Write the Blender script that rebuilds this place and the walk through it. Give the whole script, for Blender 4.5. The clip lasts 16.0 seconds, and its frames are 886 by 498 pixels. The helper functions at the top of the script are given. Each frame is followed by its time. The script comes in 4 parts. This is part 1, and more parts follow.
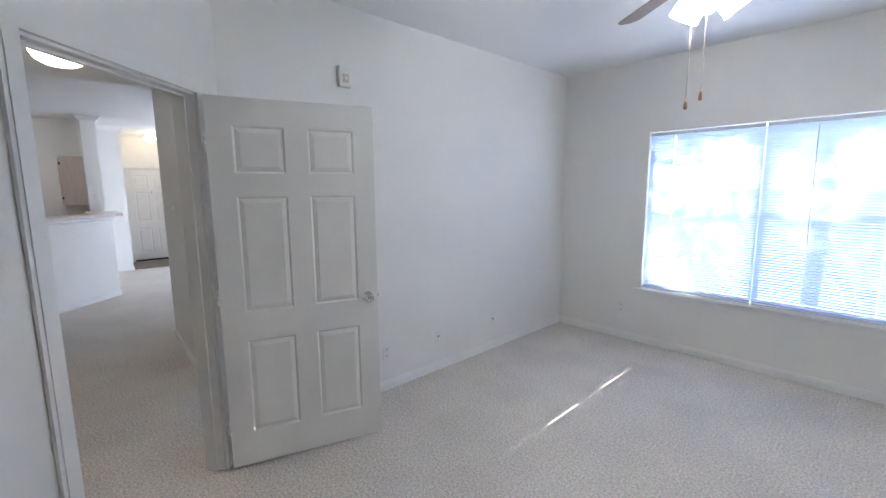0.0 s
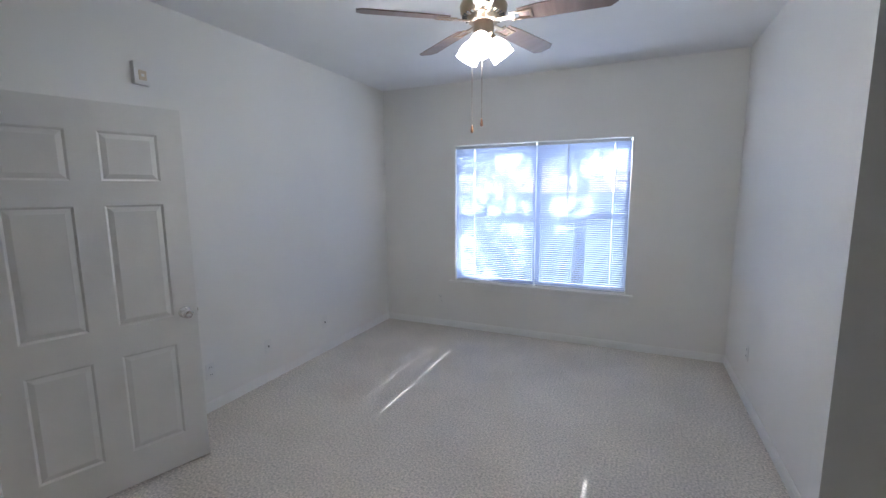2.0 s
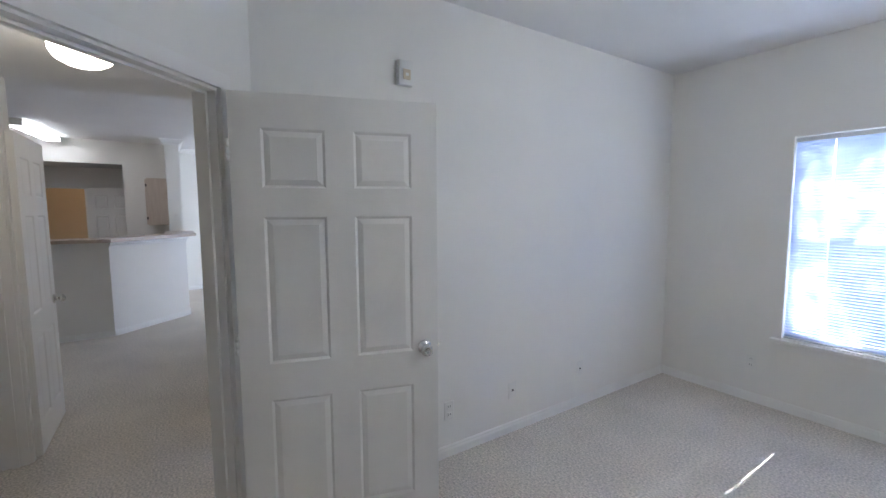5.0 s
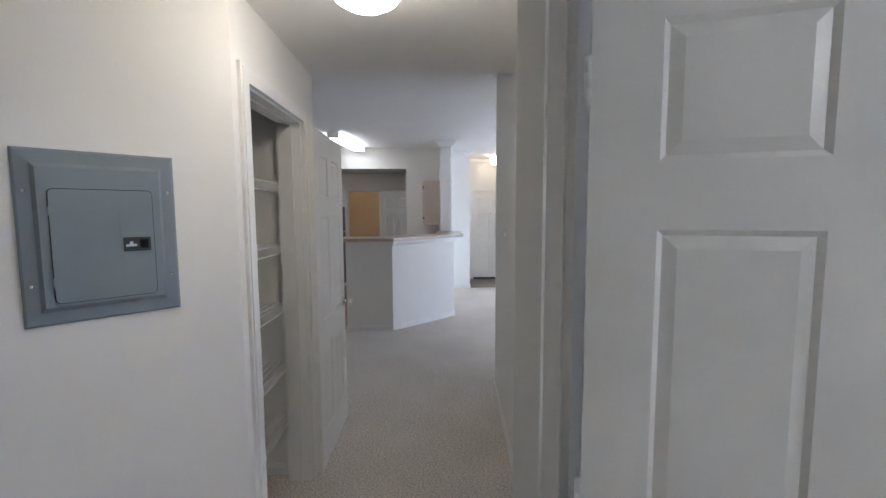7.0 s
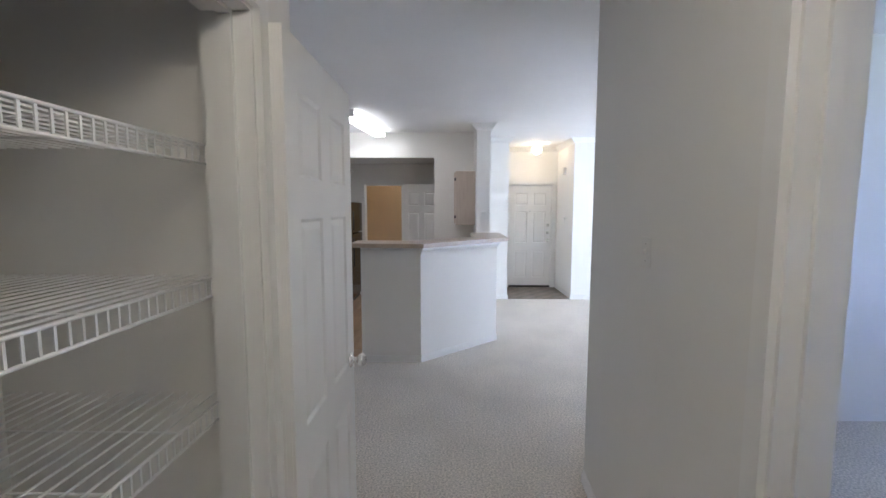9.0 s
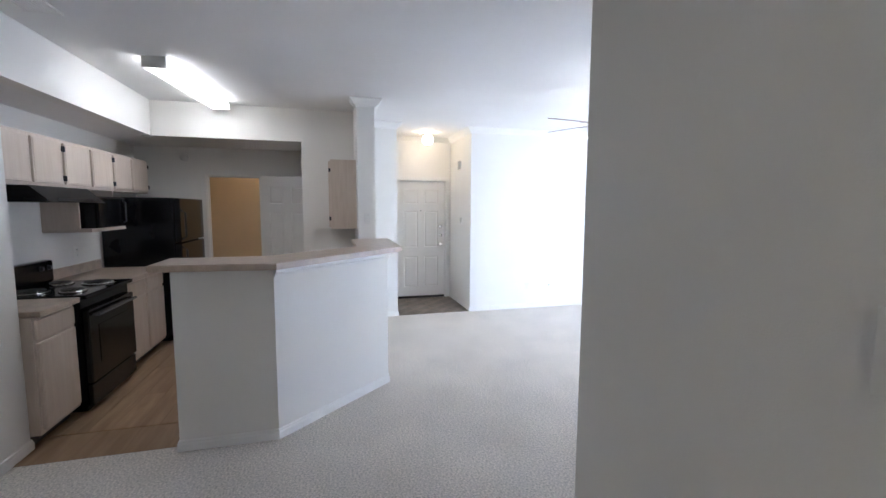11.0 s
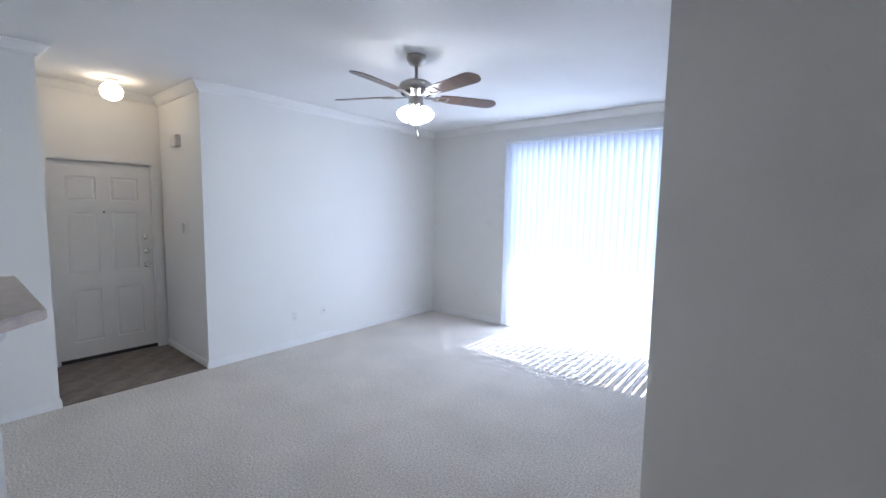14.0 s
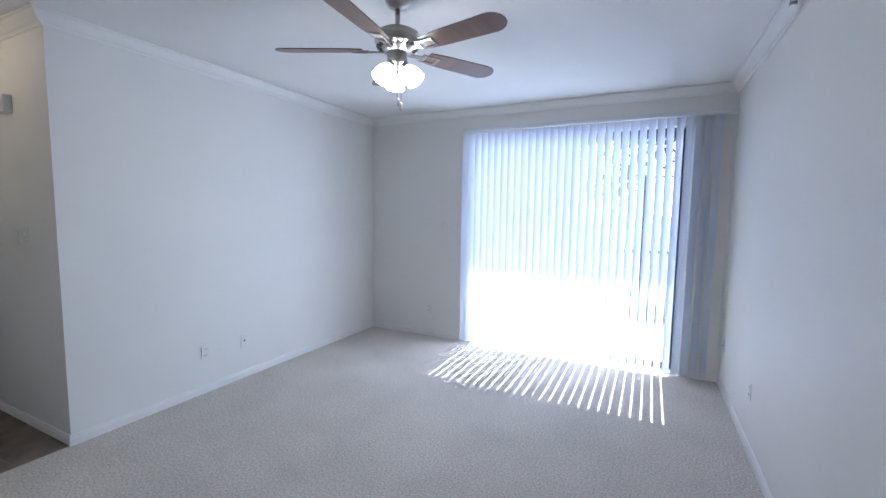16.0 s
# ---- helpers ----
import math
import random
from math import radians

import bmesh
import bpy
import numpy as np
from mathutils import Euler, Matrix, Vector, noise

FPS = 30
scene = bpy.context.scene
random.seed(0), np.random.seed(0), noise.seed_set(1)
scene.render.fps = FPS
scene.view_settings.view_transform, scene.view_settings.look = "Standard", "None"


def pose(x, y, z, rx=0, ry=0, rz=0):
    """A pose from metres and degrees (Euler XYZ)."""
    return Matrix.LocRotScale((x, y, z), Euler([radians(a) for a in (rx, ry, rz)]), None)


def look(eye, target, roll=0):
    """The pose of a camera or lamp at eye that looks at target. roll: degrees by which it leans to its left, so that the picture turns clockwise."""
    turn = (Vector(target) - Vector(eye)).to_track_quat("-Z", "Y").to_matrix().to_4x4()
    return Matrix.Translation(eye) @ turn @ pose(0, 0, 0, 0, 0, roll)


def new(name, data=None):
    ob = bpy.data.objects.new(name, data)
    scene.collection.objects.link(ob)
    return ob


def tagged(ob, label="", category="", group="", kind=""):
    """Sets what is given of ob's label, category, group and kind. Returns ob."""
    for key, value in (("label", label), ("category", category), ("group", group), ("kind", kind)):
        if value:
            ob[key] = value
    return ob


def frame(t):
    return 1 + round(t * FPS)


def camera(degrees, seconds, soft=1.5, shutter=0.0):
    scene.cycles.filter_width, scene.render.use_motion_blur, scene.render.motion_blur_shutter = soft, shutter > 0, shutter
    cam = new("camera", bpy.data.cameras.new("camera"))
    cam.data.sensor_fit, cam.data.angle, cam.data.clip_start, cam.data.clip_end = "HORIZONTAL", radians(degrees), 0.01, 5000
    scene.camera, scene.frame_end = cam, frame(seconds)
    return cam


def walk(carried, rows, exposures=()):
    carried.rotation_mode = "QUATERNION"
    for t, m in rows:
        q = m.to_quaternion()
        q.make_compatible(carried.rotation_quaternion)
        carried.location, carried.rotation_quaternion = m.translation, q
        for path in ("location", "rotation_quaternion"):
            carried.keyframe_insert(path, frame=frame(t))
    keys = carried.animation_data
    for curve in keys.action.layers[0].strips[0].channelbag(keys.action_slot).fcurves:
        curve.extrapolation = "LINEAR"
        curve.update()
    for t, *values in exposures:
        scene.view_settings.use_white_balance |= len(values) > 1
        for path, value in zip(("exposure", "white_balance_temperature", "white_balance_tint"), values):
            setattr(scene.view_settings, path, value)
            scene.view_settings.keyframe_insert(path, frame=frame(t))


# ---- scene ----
cam = camera(92.7, 16.0)
PATH = [
    (0, (0.19, 0.122, 1.563), (-1.263, 1.467, 1.276), -0.4),
    (0.5, (0.254, 0.073, 1.562), (-1.028, 1.583, 1.282), -0.4),
    (1, (0.275, 0.004, 1.572), (-0.817, 1.656, 1.294), -0.4),
    (1.5, (0.298, -0.036, 1.596), (-0.61, 1.723, 1.312), -0.4),
    (2, (0.341, -0.036, 1.583), (-0.475, 1.769, 1.309), -0.5),
    (2.5, (0.368, -0.011, 1.58), (-0.423, 1.807, 1.311), -0.5),
    (3, (0.358, 0.103, 1.583), (-0.433, 1.922, 1.328), -0.5),
    (3.5, (0.299, 0.228, 1.575), (-0.65, 1.975, 1.36), -0.5),
    (4, (0.133, 0.355, 1.55), (-1.079, 1.933, 1.353), -0.5),
    (4.5, (-0.061, 0.439, 1.548), (-1.509, 1.807, 1.366), -0.5),
    (5, (-0.304, 0.49, 1.549), (-1.963, 1.592, 1.366), -0.3),
    (5.2, (-0.409, 0.517, 1.551), (-2.145, 1.493, 1.367), -0.3),
    (7.3, (-1.599, 0.402, 1.561), (-3.59, 0.375, 1.379), -0.1),
    (7.5, (-1.715, 0.383, 1.567), (-3.705, 0.312, 1.381), -0.1),
    (7.7, (-1.835, 0.385, 1.56), (-3.824, 0.278, 1.375), -0.4),
    (8, (-2.037, 0.314, 1.557), (-4.025, 0.199, 1.37), -0.1),
    (8.2, (-2.174, 0.279, 1.56), (-4.162, 0.164, 1.371), -0.0),
    (10.3, (-3.54, 0.195, 1.553), (-5.508, 0.48, 1.363), 0.0),
    (10.5, (-3.658, 0.227, 1.556), (-5.62, 0.566, 1.364), 0.1),
    (11, (-3.965, 0.297, 1.572), (-5.888, 0.810, 1.376), 0.2),
    (11.5, (-4.257, 0.38, 1.57), (-6.12, 1.08, 1.372), 0.3),
    (12, (-4.566, 0.414, 1.578), (-6.347, 1.303, 1.381), 0.4),
    (12.5, (-4.85, 0.478, 1.559), (-6.539, 1.532, 1.369), 0.5),
    (13, (-5.12, 0.538, 1.593), (-6.692, 1.759, 1.4), 0.7),
    (13.5, (-5.392, 0.603, 1.607), (-6.82, 1.99, 1.415), 0.8),
    (14, (-5.64, 0.669, 1.605), (-6.907, 2.204, 1.413), 0.9),
    (14.5, (-5.867, 0.777, 1.581), (-6.987, 2.425, 1.401), 0.7),
    (15, (-6.095, 0.853, 1.543), (-7.104, 2.572, 1.377), 0.3),
    (15.5, (-6.358, 0.954, 1.55), (-7.284, 2.719, 1.382), 0.4),
    (16, (-6.598, 1.035, 1.577), (-7.49, 2.816, 1.396), 0.8),
]
walk(cam, [(t, look(eye, target, roll)) for t, eye, target, roll in PATH],
     [(0.0, 3.25, 5500, 10), (0.5, 3.1, 5500, 10), (1.0, 2.85, 5500, 10), (1.5, 2.7, 5500, 10), (3.5, 2.65, 5500, 10), (4.2, 2.8, 5500, 10), (5.0, 3.0, 5500, 10), (7.5, 3.2, 5500, 10), (7.8, 3.35, 5500, 10), (10.5, 3.3, 5500, 10), (12.5, 2.75, 5500, 10), (14.0, 2.25, 5400, 10), (16.0, 1.85, 5400, 10)])

# world, sun and exposure
sky_world = bpy.data.worlds.new("sky")
scene.world = sky_world
sky_world.use_nodes = True
SUN_DIR = Vector((0.01, -1.0, -0.80)).normalized()
sky = sky_world.node_tree.nodes.new("ShaderNodeTexSky")
sky.sky_type, sky.sun_disc = "NISHITA", False
sky.sun_elevation = math.asin(-SUN_DIR.z)
sky.sun_rotation = math.atan2(-SUN_DIR.x, -SUN_DIR.y)
sky_world.node_tree.nodes["Background"].inputs["Strength"].default_value = 0.15
sky_world.node_tree.links.new(sky.outputs[0], sky_world.node_tree.nodes["Background"].inputs["Color"])
sun = new("sun", bpy.data.lights.new("sun", "SUN"))
sun.data.energy, sun.data.angle, sun.data.color = 5.0, radians(0.5), (1.0, 0.95, 0.88)
sun.matrix_world = look((0, 0, 20), Vector((0, 0, 20)) + SUN_DIR)
random.seed(7)


def window_light(name, m, w, h, watts):
    ob = new(name, bpy.data.lights.new(name, "AREA"))
    ob.data.shape, ob.data.size, ob.data.size_y, ob.data.energy, ob.data.color = "RECTANGLE", w, h, watts, (0.80, 0.865, 1.0)
    ob.matrix_world = m
    return ob


window_light("window_skylight", look((-0.60, 4.455, 1.32), (-0.60, 0, 1.32)), 1.72, 1.42, 1.2)
window_light("patio_skylight", look((-7.455, 5.715, 1.22), (-7.455, 0, 1.22)), 2.12, 2.3, 16.5)
window_light("second_window_skylight", look((-4.26, 4.45, 1.32), (-4.26, 0, 1.32)), 1.5, 1.42, 3.2)


# materials
def material(name, colour, rough=0.6, metal=0.0, vary=0.06, scale=3.0, bump=0.0, bump_scale=200.0, fine=0.0, fine_scale=60.0,
             emit=0.0, emit_colour=None, island=0.0, spec=0.5):
    m = bpy.data.materials.new(name)
    m.use_nodes = True
    n, l = m.node_tree.nodes, m.node_tree.links
    p = n["Principled BSDF"]
    p.inputs["Roughness"].default_value, p.inputs["Metallic"].default_value = rough, metal
    p.inputs["Specular IOR Level"].default_value = spec
    co = n.new("ShaderNodeTexCoord")
    ramp = n.new("ShaderNodeMix")
    ramp.data_type = "RGBA"
    tex = n.new("ShaderNodeTexNoise")
    tex.inputs["Scale"].default_value, tex.inputs["Detail"].default_value = scale, 4
    l.new(co.outputs["Object"], tex.inputs["Vector"])
    spread = n.new("ShaderNodeMapRange")
    spread.inputs["From Min"].default_value, spread.inputs["From Max"].default_value = 0.33, 0.67
    l.new(tex.outputs["Fac"], spread.inputs["Value"])
    l.new(spread.outputs[0], ramp.inputs["Factor"])
    ramp.inputs[6].default_value = (*[c * (1 - vary) for c in colour], 1)
    ramp.inputs[7].default_value = (*[min(1, c * (1 + vary)) for c in colour], 1)
    last = ramp.outputs[2]
    if fine:
        tex2 = n.new("ShaderNodeTexNoise")
        tex2.inputs["Scale"].default_value, tex2.inputs["Detail"].default_value = fine_scale, 3
        l.new(co.outputs["Object"], tex2.inputs["Vector"])
        mul = n.new("ShaderNodeMix")
        mul.data_type, mul.blend_type = "RGBA", "MULTIPLY"
        mul.inputs["Factor"].default_value = 1
        mr = n.new("ShaderNodeMapRange")
        mr.inputs["From Min"].default_value, mr.inputs["From Max"].default_value = 0.3, 0.7
        mr.inputs["To Min"].default_value, mr.inputs["To Max"].default_value = 1 - fine, 1 + fine * 0.3
        l.new(tex2.outputs["Fac"], mr.inputs["Value"])
        l.new(last, mul.inputs[6])
        l.new(mr.outputs[0], mul.inputs[7])
        last = mul.outputs[2]
    if island:
        oi = n.new("ShaderNodeObjectInfo")
        mr2 = n.new("ShaderNodeMapRange")
        mr2.inputs["To Min"].default_value, mr2.inputs["To Max"].default_value = 1 - island, 1 + island
        l.new(oi.outputs["Random"], mr2.inputs["Value"])
        mul2 = n.new("ShaderNodeMix")
        mul2.data_type, mul2.blend_type = "RGBA", "MULTIPLY"
        mul2.inputs["Factor"].default_value = 1
        l.new(last, mul2.inputs[6])
        l.new(mr2.outputs[0], mul2.inputs[7])
        last = mul2.outputs[2]
    l.new(last, p.inputs["Base Color"])
    if bump:
        b = n.new("ShaderNodeBump")
        b.inputs["Strength"].default_value, b.inputs["Distance"].default_value = bump, 0.004
        t3 = n.new("ShaderNodeTexNoise")
        t3.inputs["Scale"].default_value, t3.inputs["Detail"].default_value = bump_scale, 2
        l.new(co.outputs["Object"], t3.inputs["Vector"])
        l.new(t3.outputs["Fac"], b.inputs["Height"])
        l.new(b.outputs["Normal"], p.inputs["Normal"])
    if emit:
        p.inputs["Emission Color"].default_value = (*(emit_colour or colour), 1)
        p.inputs["Emission Strength"].default_value = emit
    return m


def grained(name, dark, light, scale=(1, 14, 14), rough=0.5, island=0.12):
    m = material(name, light, rough, 0, 0.05, 2.0, 0.1, 120, island=island)
    n, l = m.node_tree.nodes, m.node_tree.links
    co = n.new("ShaderNodeTexCoord")
    mp = n.new("ShaderNodeMapping")
    mp.inputs["Scale"].default_value = scale
    oi = n.new("ShaderNodeObjectInfo")
    add = n.new("ShaderNodeVectorMath")
    l.new(co.outputs["Object"], mp.inputs["Vector"])
    sc = n.new("ShaderNodeMath")
    sc.operation = "MULTIPLY"
    sc.inputs[1].default_value = 40
    l.new(oi.outputs["Random"], sc.inputs[0])
    l.new(mp.outputs[0], add.inputs[0])
    l.new(sc.outputs[0], add.inputs[1])
    t = n.new("ShaderNodeTexNoise")
    t.inputs["Scale"].default_value, t.inputs["Detail"].default_value, t.inputs["Distortion"].default_value = 2.2, 6, 0.6
    l.new(add.outputs[0], t.inputs["Vector"])
    mr = n.new("ShaderNodeMapRange")
    mr.inputs["From Min"].default_value, mr.inputs["From Max"].default_value = 0.32, 0.68
    l.new(t.outputs["Fac"], mr.inputs["Value"])
    first = [x for x in n if x.bl_idname == "ShaderNodeMix"][0]
    first.inputs[6].default_value, first.inputs[7].default_value = (*dark, 1), (*light, 1)
    l.new(mr.outputs[0], first.inputs["Factor"])
    return m


def translucent(name, colour, through_part):
    m = bpy.data.materials.new(name)
    m.use_nodes = True
    n, l = m.node_tree.nodes, m.node_tree.links
    out = n["Material Output"]
    d, t, x = n.new("ShaderNodeBsdfDiffuse"), n.new("ShaderNodeBsdfTranslucent"), n.new("ShaderNodeMixShader")
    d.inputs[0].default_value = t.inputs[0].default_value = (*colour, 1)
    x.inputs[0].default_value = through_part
    l.new(d.outputs[0], x.inputs[1])
    l.new(t.outputs[0], x.inputs[2])
    l.new(x.outputs[0], out.inputs["Surface"])
    return m


def clear_glass(name):
    m = bpy.data.materials.new(name)
    m.use_nodes = True
    n, l = m.node_tree.nodes, m.node_tree.links
    t, g, x, f = n.new("ShaderNodeBsdfTransparent"), n.new("ShaderNodeBsdfGlossy"), n.new("ShaderNodeMixShader"), n.new("ShaderNodeFresnel")
    g.inputs["Roughness"].default_value = 0.02
    l.new(f.outputs[0], x.inputs[0])
    l.new(t.outputs[0], x.inputs[1])
    l.new(g.outputs[0], x.inputs[2])
    l.new(x.outputs[0], n["Material Output"].inputs["Surface"])
    return m


PAINT = material("wall_paint", (0.83, 0.81, 0.77), 0.55, 0, 0.015, 1.2, 0.12, 260, spec=0.35)
CEIL = material("ceiling_paint", (0.86, 0.85, 0.835), 0.8, 0, 0.015, 2.0, 0.25, 180)
TRIM = material("trim_paint", (0.84, 0.825, 0.795), 0.35, 0, 0.02, 4.0, 0.04, 90)
DOOR = material("door_paint", (0.84, 0.82, 0.785), 0.38, 0, 0.02, 3.0, 0.05, 120)
CARPET = material("carpet", (0.78, 0.72, 0.645), 0.95, 0, 0.055, 2.2, 1.0, 170, fine=0.40, fine_scale=80, spec=0.1)
TILE = material("entry_tile", (0.20, 0.16, 0.125), 0.45, 0, 0.35, 6, 0.15, 60, island=0.12)
GROUT = material("grout", (0.26, 0.22, 0.18), 0.9)
PLANK = grained("oak_plank", (0.30, 0.19, 0.11), (0.42, 0.285, 0.17), (0.9, 7, 7), 0.4, 0.14)
CABINET = grained("pickled_oak", (0.61, 0.51, 0.425), (0.67, 0.575, 0.49), (16, 16, 1.2), 0.45, 0.03)
LAMINATE = material("speckled_laminate", (0.50, 0.40, 0.32), 0.3, 0, 0.12, 14, fine=0.15, fine_scale=180)
BLACK = material("black_enamel", (0.006, 0.006, 0.007), 0.14, 0, 0.2, 4, spec=0.25)
BLACK2 = material("black_plastic", (0.014, 0.014, 0.015), 0.35, 0, 0.2, 8)
CHROME = material("chrome", (0.75, 0.74, 0.72), 0.16, 1, 0.03)
NICKEL = material("brushed_nickel", (0.47, 0.45, 0.42), 0.3, 1, 0.06, 12)
BRASS = material("antique_brass", (0.42, 0.33, 0.24), 0.32, 1, 0.08, 12)
BLADE = grained("blade_veneer", (0.16, 0.105, 0.085), (0.22, 0.15, 0.125), (10, 1, 1), 0.32, 0.04)
PLASTIC = material("white_plastic", (0.80, 0.785, 0.75), 0.35, 0, 0.02)
DARKSLOT = material("dark_slot", (0.03, 0.03, 0.03), 0.6)
PANELGREY = material("panel_grey", (0.21, 0.245, 0.275), 0.42, 0, 0.04, 5, 0.05, 160)
FROST = material("lit_shade", (1.0, 0.93, 0.84), 0.4, 0, 0.01, emit=6.4, emit_colour=(1.0, 0.95, 0.88))
FROST_SOFT = material("lit_tulip_shade", (1.0, 0.95, 0.88), 0.4, 0, 0.01, emit=6.5, emit_colour=(1.0, 0.95, 0.88))
FROST_OFF = material("unlit_shade", (0.82, 0.81, 0.79), 0.3)
DOME = material("lit_dome", (1.0, 0.93, 0.82), 0.4, 0, 0.01, emit=2.5, emit_colour=(1.0, 0.84, 0.63))
GLOBE = material("lit_globe", (1.0, 0.93, 0.82), 0.4, 0, 0.01, emit=2.4, emit_colour=(1.0, 0.76, 0.48))
TUBE = material("lit_diffuser", (1.0, 0.98, 0.95), 0.4, 0, 0.01, emit=1.3, emit_colour=(1.0, 0.93, 0.84))
WIRE = material("white_wire", (0.78, 0.77, 0.75), 0.35, 0, 0.02)
# Both blinds are white; the daylight's blue cast is mixed into these colours.
SLAT = translucent("sky_tinted_slat", (0.66, 0.73, 0.93), 0.08)
VANE = translucent("sky_tinted_vane", (0.76, 0.79, 0.87), 0.11)
VINYL = material("white_vinyl", (0.75, 0.76, 0.78), 0.4, 0, 0.03)
BRONZE = material("dark_aluminium", (0.03, 0.035, 0.045), 0.4, 0.6, 0.1)
GLASS = clear_glass("clear_glass")
KNOBWOOD = grained("pull_wood", (0.20, 0.09, 0.04), (0.36, 0.18, 0.09), (8, 8, 2), 0.35, 0)
TAN = material("tan_paint", (0.62, 0.47, 0.30), 0.6, 0, 0.03, 2, 0.1, 200)
CONCRETE = material("concrete", (0.42, 0.40, 0.37), 0.85, 0, 0.12, 2, 0.4, 40, fine=0.2)
STUCCO = material("stucco", (0.45, 0.40, 0.34), 0.9, 0, 0.08, 2, 0.5, 60)
LAWN = material("lawn", (0.07, 0.10, 0.03), 0.9, 0, 0.4, 1.5, 0.6, 30)
BARK = material("bark", (0.13, 0.09, 0.06), 0.9, 0, 0.3, 8, 0.8, 30)
LEAF = material("leaf", (0.06, 0.10, 0.03), 0.6, 0, 0.3, 3)


# mesh helpers
def box(bm, x0, y0, z0, x1, y1, z1, m=None):
    vs = [bm.verts.new((x, y, z)) for z in (z0, z1) for x, y in ((x0, y0), (x1, y0), (x1, y1), (x0, y1))]
    if m is not None:
        for v in vs:
            v.co = m @ v.co
    for f in ((3, 2, 1, 0), (4, 5, 6, 7), (0, 1, 5, 4), (1, 2, 6, 5), (2, 3, 7, 6), (3, 0, 4, 7)):
        bm.faces.new([vs[i] for i in f])
    return vs


def boxes(*dims):
    bm = bmesh.new()
    for d in dims:
        box(bm, *d)
    return bm


def soft_box(x0, y0, z0, x1, y1, z1, r=0.004, seg=2):
    bm = boxes((x0, y0, z0, x1, y1, z1))
    bmesh.ops.bevel(bm, geom=bm.edges[:], offset=r, segments=seg, affect="EDGES", profile=0.5)
    return bm


def prism(points, z0, z1):
    bm = bmesh.new()
    lo = [bm.verts.new((x, y, z0)) for x, y in points]
    hi = [bm.verts.new((x, y, z1)) for x, y in points]
    bm.faces.new(lo[::-1])
    bm.faces.new(hi)
    for i in range(len(points)):
        j = (i + 1) % len(points)
        bm.faces.new((lo[i], lo[j], hi[j], hi[i]))
    bmesh.ops.recalc_face_normals(bm, faces=bm.faces[:])
    return bm


def lathe(profile, seg=28, m=None):
    """Turned shape from (radius, height) pairs."""
    bm = bmesh.new()
    rings = []
    for r, z in profile:
        rings.append([bm.verts.new((r * math.cos(a), r * math.sin(a), z)) for a in [2 * math.pi * i / seg for i in range(seg)]] if r > 1e-6
                     else [bm.verts.new((0, 0, z))])
    for a, b in zip(rings, rings[1:]):
        for i in range(seg):
            j = (i + 1) % seg
            q = [a[i % len(a)], a[j % len(a)], b[j % len(b)], b[i % len(b)]]
            q = list(dict.fromkeys(q))
            if len(q) > 2:
                bm.faces.new(q)
    bmesh.ops.recalc_face_normals(bm, faces=bm.faces[:])
    for f in bm.faces:
        f.smooth = True
    if m is not None:
        bm.transform(m)
    return bm


def tube(points, r, seg=8):
    bm = bmesh.new()
    rings = []
    for i, p in enumerate(points):
        p = Vector(p)
        d = (Vector(points[min(i + 1, len(points) - 1)]) - Vector(points[max(i - 1, 0)])).normalized()
        a = d.orthogonal().normalized()
        b = d.cross(a)
        rings.append([bm.verts.new(p + r * (math.cos(t) * a + math.sin(t) * b)) for t in [2 * math.pi * k / seg for k in range(seg)]])
    for a, b in zip(rings, rings[1:]):
        for i in range(seg):
            bm.faces.new((a[i], a[(i + 1) % seg], b[(i + 1) % seg], b[i]))
    bm.faces.new(rings[0][::-1])
    bm.faces.new(rings[-1])
    for f in bm.faces:
        f.smooth = True
    return bm


def mesh_of(name, bm, mat):
    me = bpy.data.meshes.new(name)
    bm.to_mesh(me)
    bm.free()
    me.materials.append(mat)
    return me


def part(name, bm, mat, parent=None, label="", m=None):
    ob = new(name, bm if isinstance(bm, bpy.types.Mesh) else mesh_of(name, bm, mat))
    if parent is not None:
        ob.parent = parent
    if m is not None:
        ob.matrix_basis = m
    return tagged(ob, label)


def thing(name, m, label, category, group="", kind=""):
    ob = new(name)
    ob.matrix_basis = m
    return tagged(ob, label, category, group, kind)


def structure(name, bm, mat, label, category):
    return tagged(part(name, bm, mat), label, category, kind="structure")


def along(p0, p1):
    """Local frame of a wall face: x runs along it, y points into the room, z is up."""
    u = (Vector((*p1, 0)) - Vector((*p0, 0)))
    length = u.length
    u.normalize()
    m = Matrix(((u.x, -u.y, 0, p0[0]), (u.y, u.x, 0, p0[1]), (0, 0, 1, 0), (0, 0, 0, 1)))
    return m, length


def wall(name, p0, p1, thick=0.12, holes=(), top=2.74, mat=None, label="smooth off-white painted wall", ext=0.0):
    m, length = along(p0, p1)
    bm = bmesh.new()
    u = -ext
    for a, b, z0, z1 in sorted(holes):
        if a > u + 1e-4:
            box(bm, u, -thick, 0, a, 0, top)
        if z0 > 0.01:
            box(bm, a, -thick, 0, b, 0, z0)
        if z1 < top - 0.01:
            box(bm, a, -thick, z1, b, 0, top)
        u = b
    if length > u + 1e-4:
        box(bm, u, -thick, 0, length, 0, top)
    ob = structure(name, bm, mat or PAINT, label, "wall")
    ob.matrix_basis = m
    return ob


